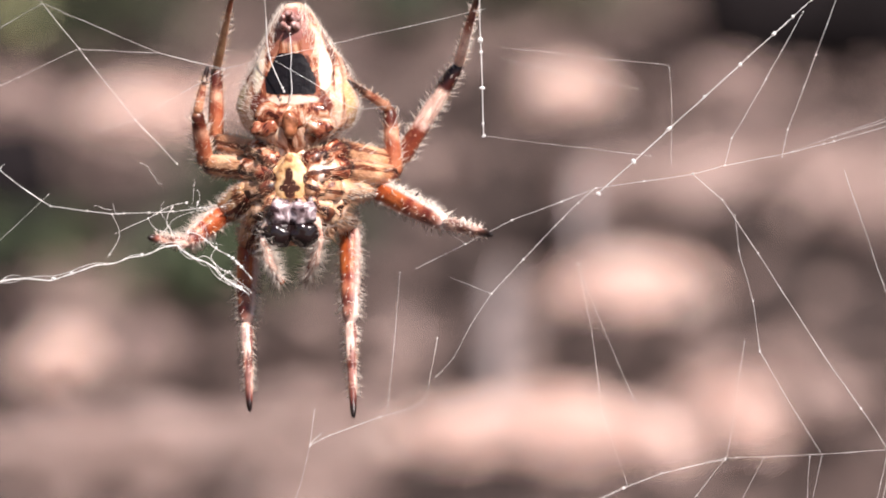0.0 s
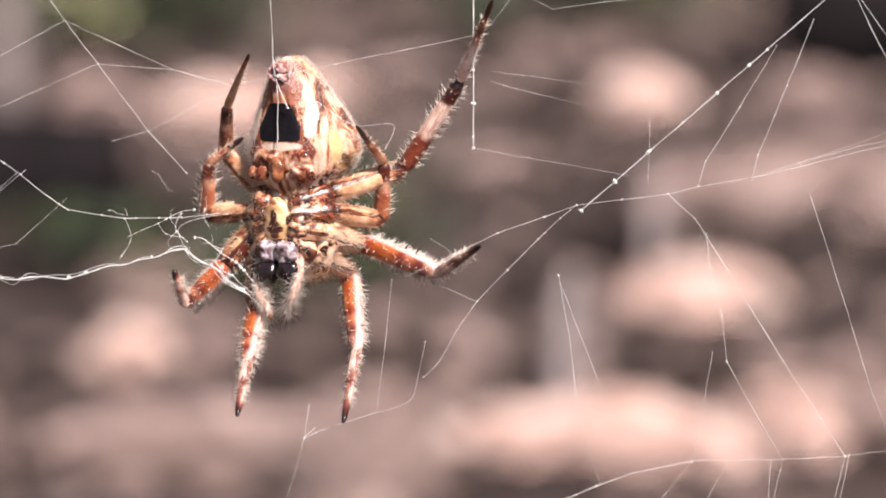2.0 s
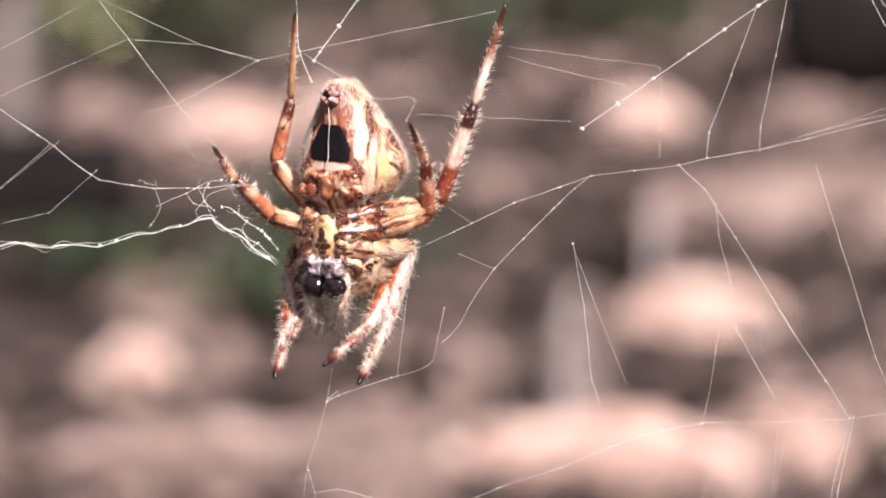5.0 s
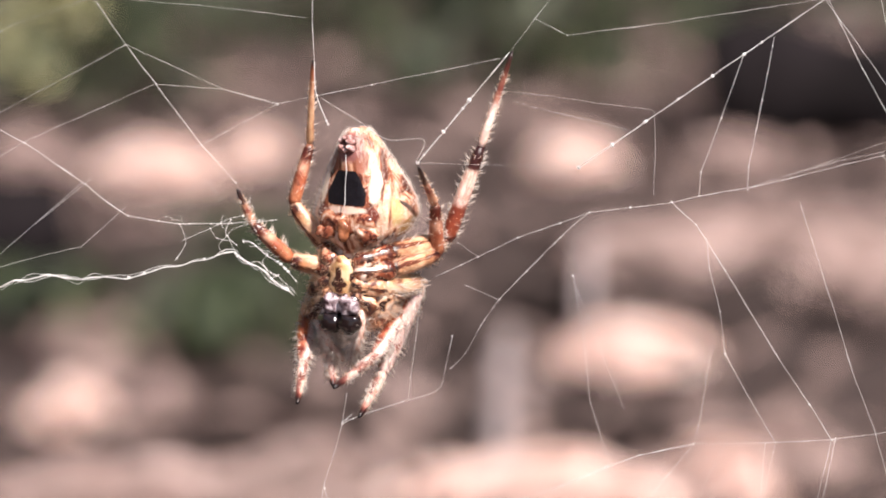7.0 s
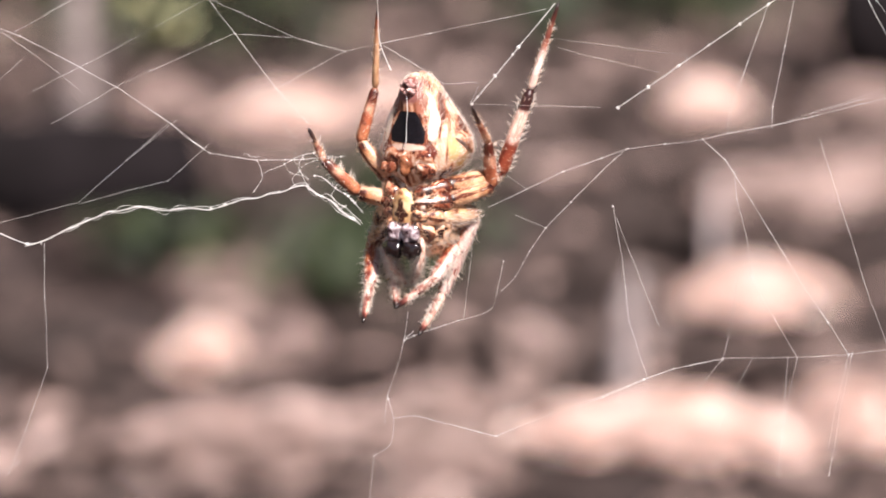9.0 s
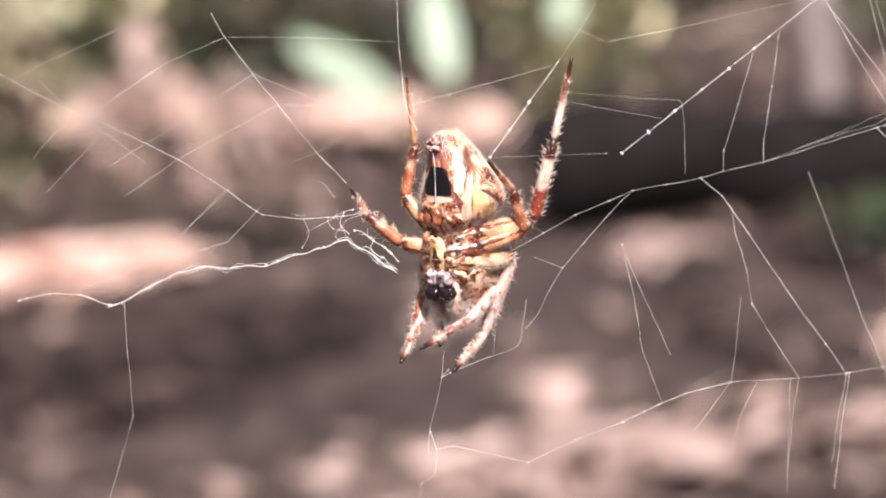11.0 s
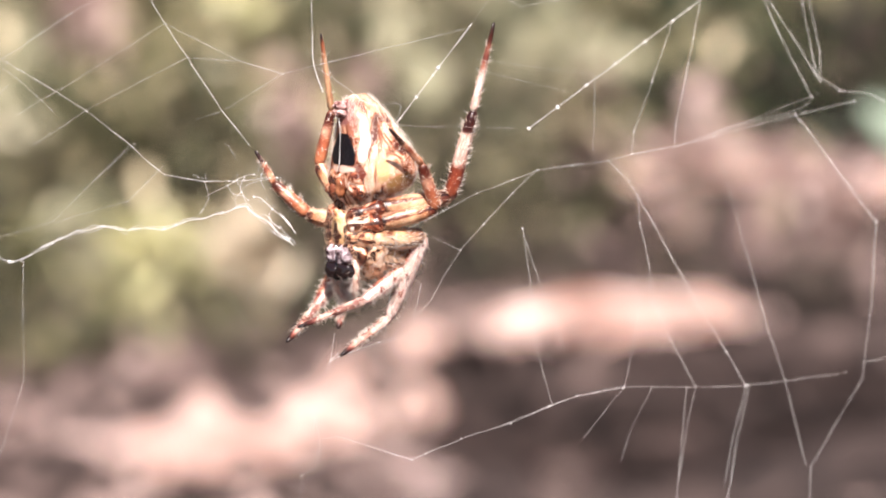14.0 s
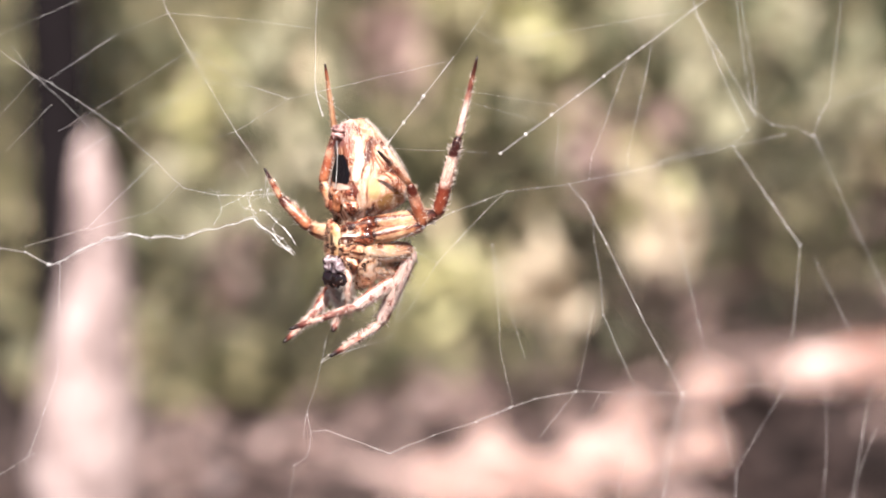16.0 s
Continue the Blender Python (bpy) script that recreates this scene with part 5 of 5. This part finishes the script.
    walk(LEGS['R2', 'femur'], [(0, pose(0.00340, 0.00140, -0.00090, -92.7, -1.7, -20.5)), (0.5, pose(0.00340, 0.00140, -0.00090, -84.9, -1.5, -31.3)), (1, pose(0.00340, 0.00140, -0.00090, -94.3, -1.5, -27.9)), (1.5, pose(0.00340, 0.00140, -0.00090, -104.5, -0.9, -23.9)), (2, pose(0.00340, 0.00140, -0.00090, -104.5, 4.2, -4.6)), (2.5, pose(0.00340, 0.00140, -0.00090, -98.4, 3.8, -6.2)), (3, pose(0.00340, 0.00140, -0.00090, -90.9, 3.4, -11.5)), (3.5, pose(0.00340, 0.00140, -0.00090, -93.8, 3.4, -11.7)), (5.7, pose(0.00340, 0.00140, -0.00090, -94.4, 3.8, -6.5)), (16, pose(0.00340, 0.00140, -0.00090, -94.4, 3.8, -6.5))])
    walk(LEGS['R2', 'tibia'], [(0, pose(0.00569, 0.00751, -0.00121, -154.5, 73.0, 166.4)), (0.5, pose(0.00677, 0.00696, -0.00032, -135.9, 75.4, 172.5)), (1, pose(0.00646, 0.00715, -0.00139, -121.7, 78.8, -168.6)), (1.5, pose(0.00598, 0.00717, -0.00253, -126.9, 79.8, -161.1)), (2, pose(0.00379, 0.00771, -0.00253, -164.5, 75.1, -175.6)), (2.5, pose(0.00403, 0.00783, -0.00185, -155.9, 77.4, -172.1)), (3, pose(0.00469, 0.00780, -0.00100, -148.2, 73.7, -180.0)), (3.5, pose(0.00470, 0.00778, -0.00133, -149.9, 66.6, 167.6)), (5.7, pose(0.00411, 0.00787, -0.00140, -155.9, 9.8, 133.2)), (16, pose(0.00411, 0.00787, -0.00140, -155.9, 9.8, 133.2))])
    walk(LEGS['R2', 'tarsus'], [(0, pose(0.01283, 0.00149, -0.00376, 92.2, 54.5, 34.8)), (0.5, pose(0.01255, -0.00060, -0.00207, 93.6, 54.8, 26.0)), (1, pose(0.01297, 0.00006, -0.00237, 63.0, 51.6, 0.9)), (1.5, pose(0.01390, 0.00171, -0.00357, 46.6, 48.6, -5.8)), (2, pose(0.01298, 0.00582, -0.00493, 44.0, 61.2, 16.2)), (2.5, pose(0.01311, 0.00509, -0.00378, 52.7, 61.8, 17.5)), (3, pose(0.01259, 0.00270, -0.00331, 42.0, 53.0, 0.0)), (3.5, pose(0.01115, 0.00139, -0.00466, 113.6, 59.8, 52.5)), (5.7, pose(0.00226, 0.00407, -0.01011, 130.8, 60.2, 51.2)), (16, pose(0.00226, 0.00407, -0.01011, 130.8, 60.2, 51.2))])
    walk(LEGS['R3', 'femur'], [(0, pose(0.00390, 0.00220, 0.00080, -164.3, 80.6, -108.3)), (0.5, pose(0.00390, 0.00220, 0.00080, -41.6, 85.3, 2.7)), (1, pose(0.00390, 0.00220, 0.00080, -78.2, 86.8, -32.7)), (1.5, pose(0.00390, 0.00220, 0.00080, -150.2, 82.7, -114.3)), (2, pose(0.00390, 0.00220, 0.00080, 165.9, 78.3, -117.9)), (2.5, pose(0.00390, 0.00220, 0.00080, 85.0, 88.1, 151.2)), (3, pose(0.00390, 0.00220, 0.00080, 124.5, 87.8, 180.0)), (3.5, pose(0.00390, 0.00220, 0.00080, 96.1, 88.1, 157.4)), (5.7, pose(0.00390, 0.00220, 0.00080, 7.2, 81.3, 78.8)), (16, pose(0.00390, 0.00220, 0.00080, 7.2, 81.3, 78.8))])
    walk(LEGS['R3', 'tibia'], [(0, pose(0.00763, 0.00769, -0.00026, -3.2, -4.4, -1.9)), (0.5, pose(0.00870, 0.00689, 0.00121, 19.7, -6.4, -2.2)), (1, pose(0.00862, 0.00700, 0.00088, -4.7, -7.5, -2.4)), (1.5, pose(0.00933, 0.00610, 0.00006, -4.7, -6.9, -2.4)), (2, pose(0.00544, 0.00862, -0.00052, 16.2, 16.2, -0.1)), (2.5, pose(0.00662, 0.00836, 0.00082, 1.6, -10.6, -4.3)), (3, pose(0.00771, 0.00774, 0.00066, 9.9, 32.2, 0.0)), (3.5, pose(0.00713, 0.00810, 0.00078, 19.9, 26.0, -1.9)), (5.7, pose(0.00601, 0.00851, 0.00181, 20.8, 12.3, -7.2)), (16, pose(0.00601, 0.00851, 0.00181, 20.8, 12.3, -7.2))])
    walk(LEGS['R3', 'tarsus'], [(0, pose(0.00720, 0.00803, 0.00548, 64.3, 3.1, -31.6)), (0.5, pose(0.00802, 0.00497, 0.00661, 89.7, -1.2, -50.2)), (1, pose(0.00788, 0.00750, 0.00658, 48.6, 2.6, -40.1)), (1.5, pose(0.00867, 0.00660, 0.00576, 39.3, 1.0, -41.6)), (2, pose(0.00698, 0.00700, 0.00480, 48.3, 26.8, -16.8)), (2.5, pose(0.00554, 0.00827, 0.00649, 48.1, 21.7, -23.0)), (3, pose(0.01074, 0.00675, 0.00546, 48.0, 39.8, 0.0)), (3.5, pose(0.00944, 0.00606, 0.00565, 42.1, 37.6, -2.8)), (5.7, pose(0.00689, 0.00634, 0.00708, 40.5, 23.5, -17.0)), (16, pose(0.00689, 0.00634, 0.00708, 40.5, 23.5, -17.0))])
    walk(LEGS['R4', 'femur'], [(0, pose(0.00340, 0.00270, 0.00230, -129.3, 70.4, -68.9)), (0.5, pose(0.00340, 0.00270, 0.00230, -93.6, 73.0, -48.2)), (1, pose(0.00340, 0.00270, 0.00230, -48.8, 68.4, -9.0)), (1.5, pose(0.00340, 0.00270, 0.00230, -3.7, 58.3, 2.0)), (2, pose(0.00340, 0.00270, 0.00230, -62.4, 62.9, -4.1)), (2.5, pose(0.00340, 0.00270, 0.00230, -52.1, 59.4, 7.3)), (3, pose(0.00340, 0.00270, 0.00230, -63.5, 61.6, 0.0)), (3.5, pose(0.00340, 0.00270, 0.00230, -109.1, 62.7, -34.7)), (5.7, pose(0.00340, 0.00270, 0.00230, -81.5, 63.8, -9.7)), (16, pose(0.00340, 0.00270, 0.00230, -81.5, 63.8, -9.7))])
    walk(LEGS['R4', 'tibia'], [(0, pose(0.00760, 0.00962, 0.00054, 0.8, 32.5, 0.8)), (0.5, pose(0.00923, 0.00858, 0.00215, 21.3, 23.0, -1.3)), (1, pose(0.00938, 0.00806, 0.00431, 18.9, 25.2, -0.5)), (1.5, pose(0.01041, 0.00348, 0.00664, 12.5, 27.3, 0.2)), (2, pose(0.00733, 0.00977, 0.00405, -0.8, 37.7, 1.5)), (2.5, pose(0.00691, 0.00974, 0.00489, 10.2, 40.4, 1.8)), (3, pose(0.00665, 0.01011, 0.00405, 14.8, 34.1, -0.0)), (3.5, pose(0.00587, 0.01050, 0.00106, -12.2, 23.1, -0.3)), (5.7, pose(0.00587, 0.01059, 0.00284, -9.3, 17.2, 0.9)), (16, pose(0.00587, 0.01059, 0.00284, -9.3, 17.2, 0.9))])
    walk(LEGS['R4', 'tarsus'], [(0, pose(0.01299, 0.00955, 0.00902, 44.2, 21.1, 1.9)), (0.5, pose(0.01281, 0.00485, 0.01076, 39.1, 12.0, -6.5)), (1, pose(0.01340, 0.00477, 0.01291, 25.0, 10.2, -7.7)), (1.5, pose(0.01491, 0.00132, 0.01536, 24.3, 17.4, -4.3)), (2, pose(0.01347, 0.01007, 0.01200, 24.1, 36.1, 5.0)), (2.5, pose(0.01337, 0.00815, 0.01242, 5.8, 22.7, 0.9)), (3, pose(0.01209, 0.00755, 0.01210, 10.5, 16.4, 0.0)), (3.5, pose(0.00973, 0.01260, 0.01009, -6.8, 12.9, -0.1)), (5.7, pose(0.00877, 0.01226, 0.01231, -7.8, 15.9, -0.5)), (16, pose(0.00877, 0.01226, 0.01231, -7.8, 15.9, -0.5))])
    walk(LEGS['L1', 'femur'], [(0, pose(-0.00270, 0.00100, -0.00270, 132.5, -29.4, -175.9)), (0.5, pose(-0.00270, 0.00100, -0.00270, 130.3, -22.8, 175.8)), (1, pose(-0.00270, 0.00100, -0.00270, 145.5, -19.2, 172.4)), (1.5, pose(-0.00270, 0.00100, -0.00270, 149.3, -22.0, 174.3)), (2, pose(-0.00270, 0.00100, -0.00270, -173.8, -3.2, 170.1)), (2.5, pose(-0.00270, 0.00100, -0.00270, 176.3, -9.6, 170.0)), (3, pose(-0.00270, 0.00100, -0.00270, 144.9, -36.1, 180.0)), (3.5, pose(-0.00270, 0.00100, -0.00270, 148.4, -33.4, 177.8)), (5.7, pose(-0.00270, 0.00100, -0.00270, 130.5, -51.5, -161.6)), (16, pose(-0.00270, 0.00100, -0.00270, 130.5, -51.5, -161.6))])
    walk(LEGS['L1', 'tibia'], [(0, pose(-0.00470, 0.00470, -0.00576, -158.3, 6.6, 168.8)), (0.5, pose(-0.00371, 0.00505, -0.00580, -173.8, 8.3, 169.3)), (1, pose(-0.00371, 0.00411, -0.00675, -138.6, 13.8, 171.7)), (1.5, pose(-0.00410, 0.00381, -0.00685, -148.8, 9.5, 168.5)), (2, pose(-0.00308, 0.00050, -0.00786, -131.1, 25.9, -177.1)), (2.5, pose(-0.00349, 0.00148, -0.00782, -117.5, 29.6, -170.9)), (3, pose(-0.00521, 0.00399, -0.00614, -122.2, 25.0, 180.0)), (3.5, pose(-0.00503, 0.00381, -0.00640, -122.9, 25.6, -179.1)), (5.7, pose(-0.00646, 0.00392, -0.00480, -128.7, 28.8, -174.0)), (16, pose(-0.00646, 0.00392, -0.00480, -128.7, 28.8, -174.0))])
    walk(LEGS['L1', 'tarsus'], [(0, pose(-0.00446, 0.00202, -0.01222, -160.0, 6.3, 177.1)), (0.5, pose(-0.00286, 0.00412, -0.01269, -171.6, 11.6, 178.5)), (1, pose(-0.00313, -0.00065, -0.01185, -139.6, 13.1, 179.1)), (1.5, pose(-0.00386, 0.00006, -0.01275, -131.0, 13.5, 179.6)), (2, pose(-0.00081, -0.00467, -0.01199, -123.1, 22.0, -168.6)), (2.5, pose(-0.00094, -0.00440, -0.01062, -136.5, 13.2, -179.7)), (3, pose(-0.00364, -0.00193, -0.00951, -134.4, 12.9, -180.0)), (3.5, pose(-0.00330, -0.00203, -0.00983, -128.3, 14.6, -178.1)), (5.7, pose(-0.00379, -0.00129, -0.00864, -113.1, 23.3, -162.6)), (16, pose(-0.00379, -0.00129, -0.00864, -113.1, 23.3, -162.6))])
    walk(LEGS['L2', 'femur'], [(0, pose(-0.00340, 0.00140, -0.00090, 144.0, -52.4, -173.2)), (0.5, pose(-0.00340, 0.00140, -0.00090, 150.3, -46.6, -178.9)), (1, pose(-0.00340, 0.00140, -0.00090, 149.0, -42.8, 178.0)), (1.5, pose(-0.00340, 0.00140, -0.00090, 158.1, -49.1, -177.5)), (2, pose(-0.00340, 0.00140, -0.00090, -154.7, -37.0, -177.1)), (2.5, pose(-0.00340, 0.00140, -0.00090, -168.2, -42.6, -179.5)), (3, pose(-0.00340, 0.00140, -0.00090, 169.4, -69.0, 180.0)), (3.5, pose(-0.00340, 0.00140, -0.00090, 174.2, -66.1, 178.9)), (5.7, pose(-0.00340, 0.00140, -0.00090, 156.6, -32.2, 165.6)), (16, pose(-0.00340, 0.00140, -0.00090, 156.6, -32.2, 165.6))])
    walk(LEGS['L2', 'tibia'], [(0, pose(-0.00636, 0.00353, -0.00297, -146.2, -57.8, -164.6)), (0.5, pose(-0.00609, 0.00343, -0.00341, -121.6, -61.9, -173.1)), (1, pose(-0.00577, 0.00365, -0.00354, -162.1, -60.2, -170.3)), (1.5, pose(-0.00641, 0.00284, -0.00345, -179.5, -50.1, -167.4)), (2, pose(-0.00559, -0.00051, -0.00393, -160.0, -44.3, -165.9)), (2.5, pose(-0.00618, 0.00052, -0.00393, -139.7, -48.6, -169.5)), (3, pose(-0.00725, 0.00218, -0.00238, -135.5, -55.7, 180.0)), (3.5, pose(-0.00721, 0.00190, -0.00259, -131.3, -49.2, -168.8)), (5.7, pose(-0.00497, 0.00353, -0.00416, -140.3, -3.2, -122.9)), (16, pose(-0.00497, 0.00353, -0.00416, -140.3, -3.2, -122.9))])
    walk(LEGS['L2', 'tarsus'], [(0, pose(-0.00907, -0.00016, -0.00523, 77.9, -17.2, -33.8)), (0.5, pose(-0.00790, -0.00116, -0.00466, 114.2, -17.0, -36.1)), (1, pose(-0.00966, 0.00139, -0.00595, 70.6, -18.0, -9.4)), (1.5, pose(-0.01022, 0.00195, -0.00673, 50.9, -19.4, -12.0)), (2, pose(-0.00841, -0.00302, -0.00737, 34.5, 2.1, 7.7)), (2.5, pose(-0.00845, -0.00326, -0.00650, 48.9, 4.2, 9.6)), (3, pose(-0.01026, -0.00140, -0.00443, 58.2, -2.9, 0.0)), (3.5, pose(-0.00897, -0.00235, -0.00479, 57.7, -24.4, -34.0)), (5.7, pose(-0.00236, 0.00157, -0.00808, 141.4, -30.3, 3.8)), (16, pose(-0.00236, 0.00157, -0.00808, 141.4, -30.3, 3.8))])
    walk(LEGS['L3', 'femur'], [(0, pose(-0.00390, 0.00220, 0.00080, 29.3, -87.4, -61.8)), (0.5, pose(-0.00390, 0.00220, 0.00080, 166.8, -77.9, 142.9)), (1, pose(-0.00390, 0.00220, 0.00080, 72.1, -87.8, -115.7)), (1.5, pose(-0.00390, 0.00220, 0.00080, 32.0, -83.5, -51.6)), (2, pose(-0.00390, 0.00220, 0.00080, 139.3, -84.3, -132.5)), (2.5, pose(-0.00390, 0.00220, 0.00080, 23.8, -78.5, 0.0)), (3, pose(-0.00390, 0.00220, 0.00080, -23.7, -81.2, 0.0)), (3.5, pose(-0.00390, 0.00220, 0.00080, -17.1, -77.7, -7.2)), (5.7, pose(-0.00114, 0.00165, 0.00020, 27.2, -74.6, 0.0)), (16, pose(-0.00114, 0.00165, 0.00020, 27.2, -74.6, 0.0))])
    walk(LEGS['L3', 'tibia'], [(0, pose(-0.00828, 0.00499, 0.00101, 28.6, -9.1, 14.2)), (0.5, pose(-0.00713, 0.00613, -0.00026, -7.3, -16.4, 12.8)), (1, pose(-0.00766, 0.00579, 0.00086, -7.6, -15.3, 12.6)), (1.5, pose(-0.00878, 0.00392, 0.00130, -5.4, -1.7, 11.1)), (2, pose(-0.00905, 0.00160, 0.00041, 19.1, 13.8, 12.9)), (2.5, pose(-0.00856, 0.00010, 0.00175, 12.8, 8.7, 11.5)), (3, pose(-0.00860, 0.00429, 0.00152, 35.0, -17.4, 0.0)), (3.5, pose(-0.00852, 0.00433, 0.00186, 43.5, -14.4, 2.5)), (5.7, pose(-0.00560, -0.00073, 0.00143, 27.4, -38.5, 0.0)), (16, pose(-0.00560, -0.00073, 0.00143, 27.4, -38.5, 0.0))])
    walk(LEGS['L3', 'tarsus'], [(0, pose(-0.00837, 0.00238, 0.00555, -2.4, 14.0, 14.5)), (0.5, pose(-0.00871, 0.00646, 0.00472, 8.1, 24.7, 15.1)), (1, pose(-0.00915, 0.00616, 0.00587, -6.7, -13.1, 14.6)), (1.5, pose(-0.00903, 0.00437, 0.00651, -3.0, 12.8, 12.5)), (2, pose(-0.00752, 0.00020, 0.00521, -6.0, 55.6, 8.5)), (2.5, pose(-0.00757, -0.00088, 0.00680, -9.0, 18.5, 14.5)), (3, pose(-0.00989, 0.00129, 0.00562, 47.0, -24.9, -0.0)), (3.5, pose(-0.00931, 0.00069, 0.00554, 52.9, -26.1, -1.6)), (5.7, pose(-0.00850, -0.00314, 0.00507, 22.1, -14.3, 0.0)), (16, pose(-0.00850, -0.00314, 0.00507, 22.1, -14.3, 0.0))])
    walk(LEGS['L4', 'femur'], [(0, pose(-0.00340, 0.00270, 0.00230, -79.7, -58.8, 40.0)), (0.5, pose(-0.00340, 0.00270, 0.00230, -76.5, -56.4, 19.1)), (1, pose(-0.00340, 0.00270, 0.00230, -35.0, -49.1, 1.6)), (1.5, pose(-0.00340, 0.00270, 0.00230, -24.0, -50.1, 2.5)), (2, pose(-0.00340, 0.00270, 0.00230, -6.4, -49.0, 2.0)), (2.5, pose(-0.00340, 0.00270, 0.00230, -32.0, -59.0, 7.9)), (3, pose(-0.00340, 0.00270, 0.00230, -22.4, -50.0, 0.0)), (3.5, pose(-0.00340, 0.00270, 0.00230, -16.3, -49.9, -0.1)), (5.7, pose(-0.00340, 0.00270, 0.00230, 7.5, -40.5, -1.1)), (16, pose(-0.00340, 0.00270, 0.00230, 7.5, -40.5, -1.1))])
    walk(LEGS['L4', 'tibia'], [(0, pose(-0.00765, 0.00641, 0.00283, -3.6, 1.5, 0.3)), (0.5, pose(-0.00625, 0.00754, 0.00303, 24.0, -6.2, -1.1)), (1, pose(-0.00700, 0.00585, 0.00534, -3.7, -6.5, -1.1)), (1.5, pose(-0.00747, 0.00483, 0.00562, -3.8, -5.1, -1.2)), (2, pose(-0.00767, 0.00318, 0.00599, 37.9, 26.4, 8.5)), (2.5, pose(-0.00789, 0.00511, 0.00477, 20.2, 13.3, 0.7)), (3, pose(-0.00741, 0.00486, 0.00567, -6.4, 7.3, 0.0)), (3.5, pose(-0.00756, 0.00429, 0.00581, -6.8, 7.5, -0.0)), (5.7, pose(-0.00706, 0.00203, 0.00657, -13.2, 10.2, -0.5)), (16, pose(-0.00706, 0.00203, 0.00657, -13.2, 10.2, -0.5))])
    walk(LEGS['L4', 'tarsus'], [(0, pose(-0.00749, 0.00681, 0.00904, 37.3, 23.6, -2.8)), (0.5, pose(-0.00691, 0.00502, 0.00869, 34.8, 14.7, -9.7)), (1, pose(-0.00769, 0.00626, 0.01152, 31.1, 14.7, -9.7)), (1.5, pose(-0.00801, 0.00525, 0.01181, 25.5, 15.0, -9.5)), (2, pose(-0.00494, -0.00028, 0.01039, 40.1, 43.9, 11.4)), (2.5, pose(-0.00652, 0.00297, 0.01046, 39.2, 43.8, 11.2)), (3, pose(-0.00663, 0.00555, 0.01181, 29.3, 30.5, 0.0)), (3.5, pose(-0.00675, 0.00503, 0.01194, 28.9, 30.4, -0.1)), (5.7, pose(-0.00598, 0.00344, 0.01254, 10.1, 10.9, -7.4)), (16, pose(-0.00598, 0.00344, 0.01254, 10.1, 10.9, -7.4))])
    for s, still in ((-1, 15), (1, 0)):
        walk(PALPS[s], [(t, pose(s * 0.0019, 0.0002, -0.0031, rx, s * ry, 0)) for t, rx, ry in ((0, 14 - still, 4), (0.7, 8 - still, 2), (1.5, -4, 4), (3.5, -2, 8), (5.7, 14, 8), (16, 14, 8))])
    low = [(0, 11.4, 2.6, 29.1, 17.9), (2.5, 11.6, 2.5, 29.3, 17.8), (3.0, 12.0, 6.6, 27.1, 18.1), (3.5, 11.6, 6.8, 26.9, 18.2), (5.7, 10.1, 7.4, 26.3, 18.5), (16, 10.1, 7.4, 26.3, 18.5)]
    walk(diagonal, [(t, line_pose((a, b), (c, d))) for t, a, b, c, d in low])
    loose = [
        (0, 1.91, 7.51, 1.75, 17.74, 13.59, 5.90),
        (0.5, 1.65, 6.25, 1.15, 13.00, 13.08, 5.05),
        (1, 3.12, 6.97, 3.00, 13.38, 13.85, 5.43),
        (1.5, 1.99, 7.84, 2.35, 18.64, 13.05, 5.77),
        (2, 1.93, 8.00, 1.89, 13.62, 13.40, 6.07),
        (2.5, 2.40, 8.07, 2.44, 13.75, 12.60, 6.28),
        (5.7, -5.81, 7.75, 3.46, 18.92, 9.82, 7.43),
        (16, -5.81, 7.75, 3.46, 18.92, 9.82, 7.43),
    ]
    walk(pull, [(t, line_pose((a, b), (c, d))) for t, a, b, c, d, e, g in loose])
    walk(swing, [(t, line_pose((a, b), (e, g))) for t, a, b, c, d, e, g in loose])
    walk(strand_a, [(t, line_pose((22.0, 4.7), (c, d))) for t, a, b, c, d in low])
    walk(strand_b, [(t, line_pose((26.8, 5.3), (c + (d - b) * 0.001 + (c - a) * 0.19, d + (d - b) * 0.19))) for t, a, b, c, d in low])


motions()
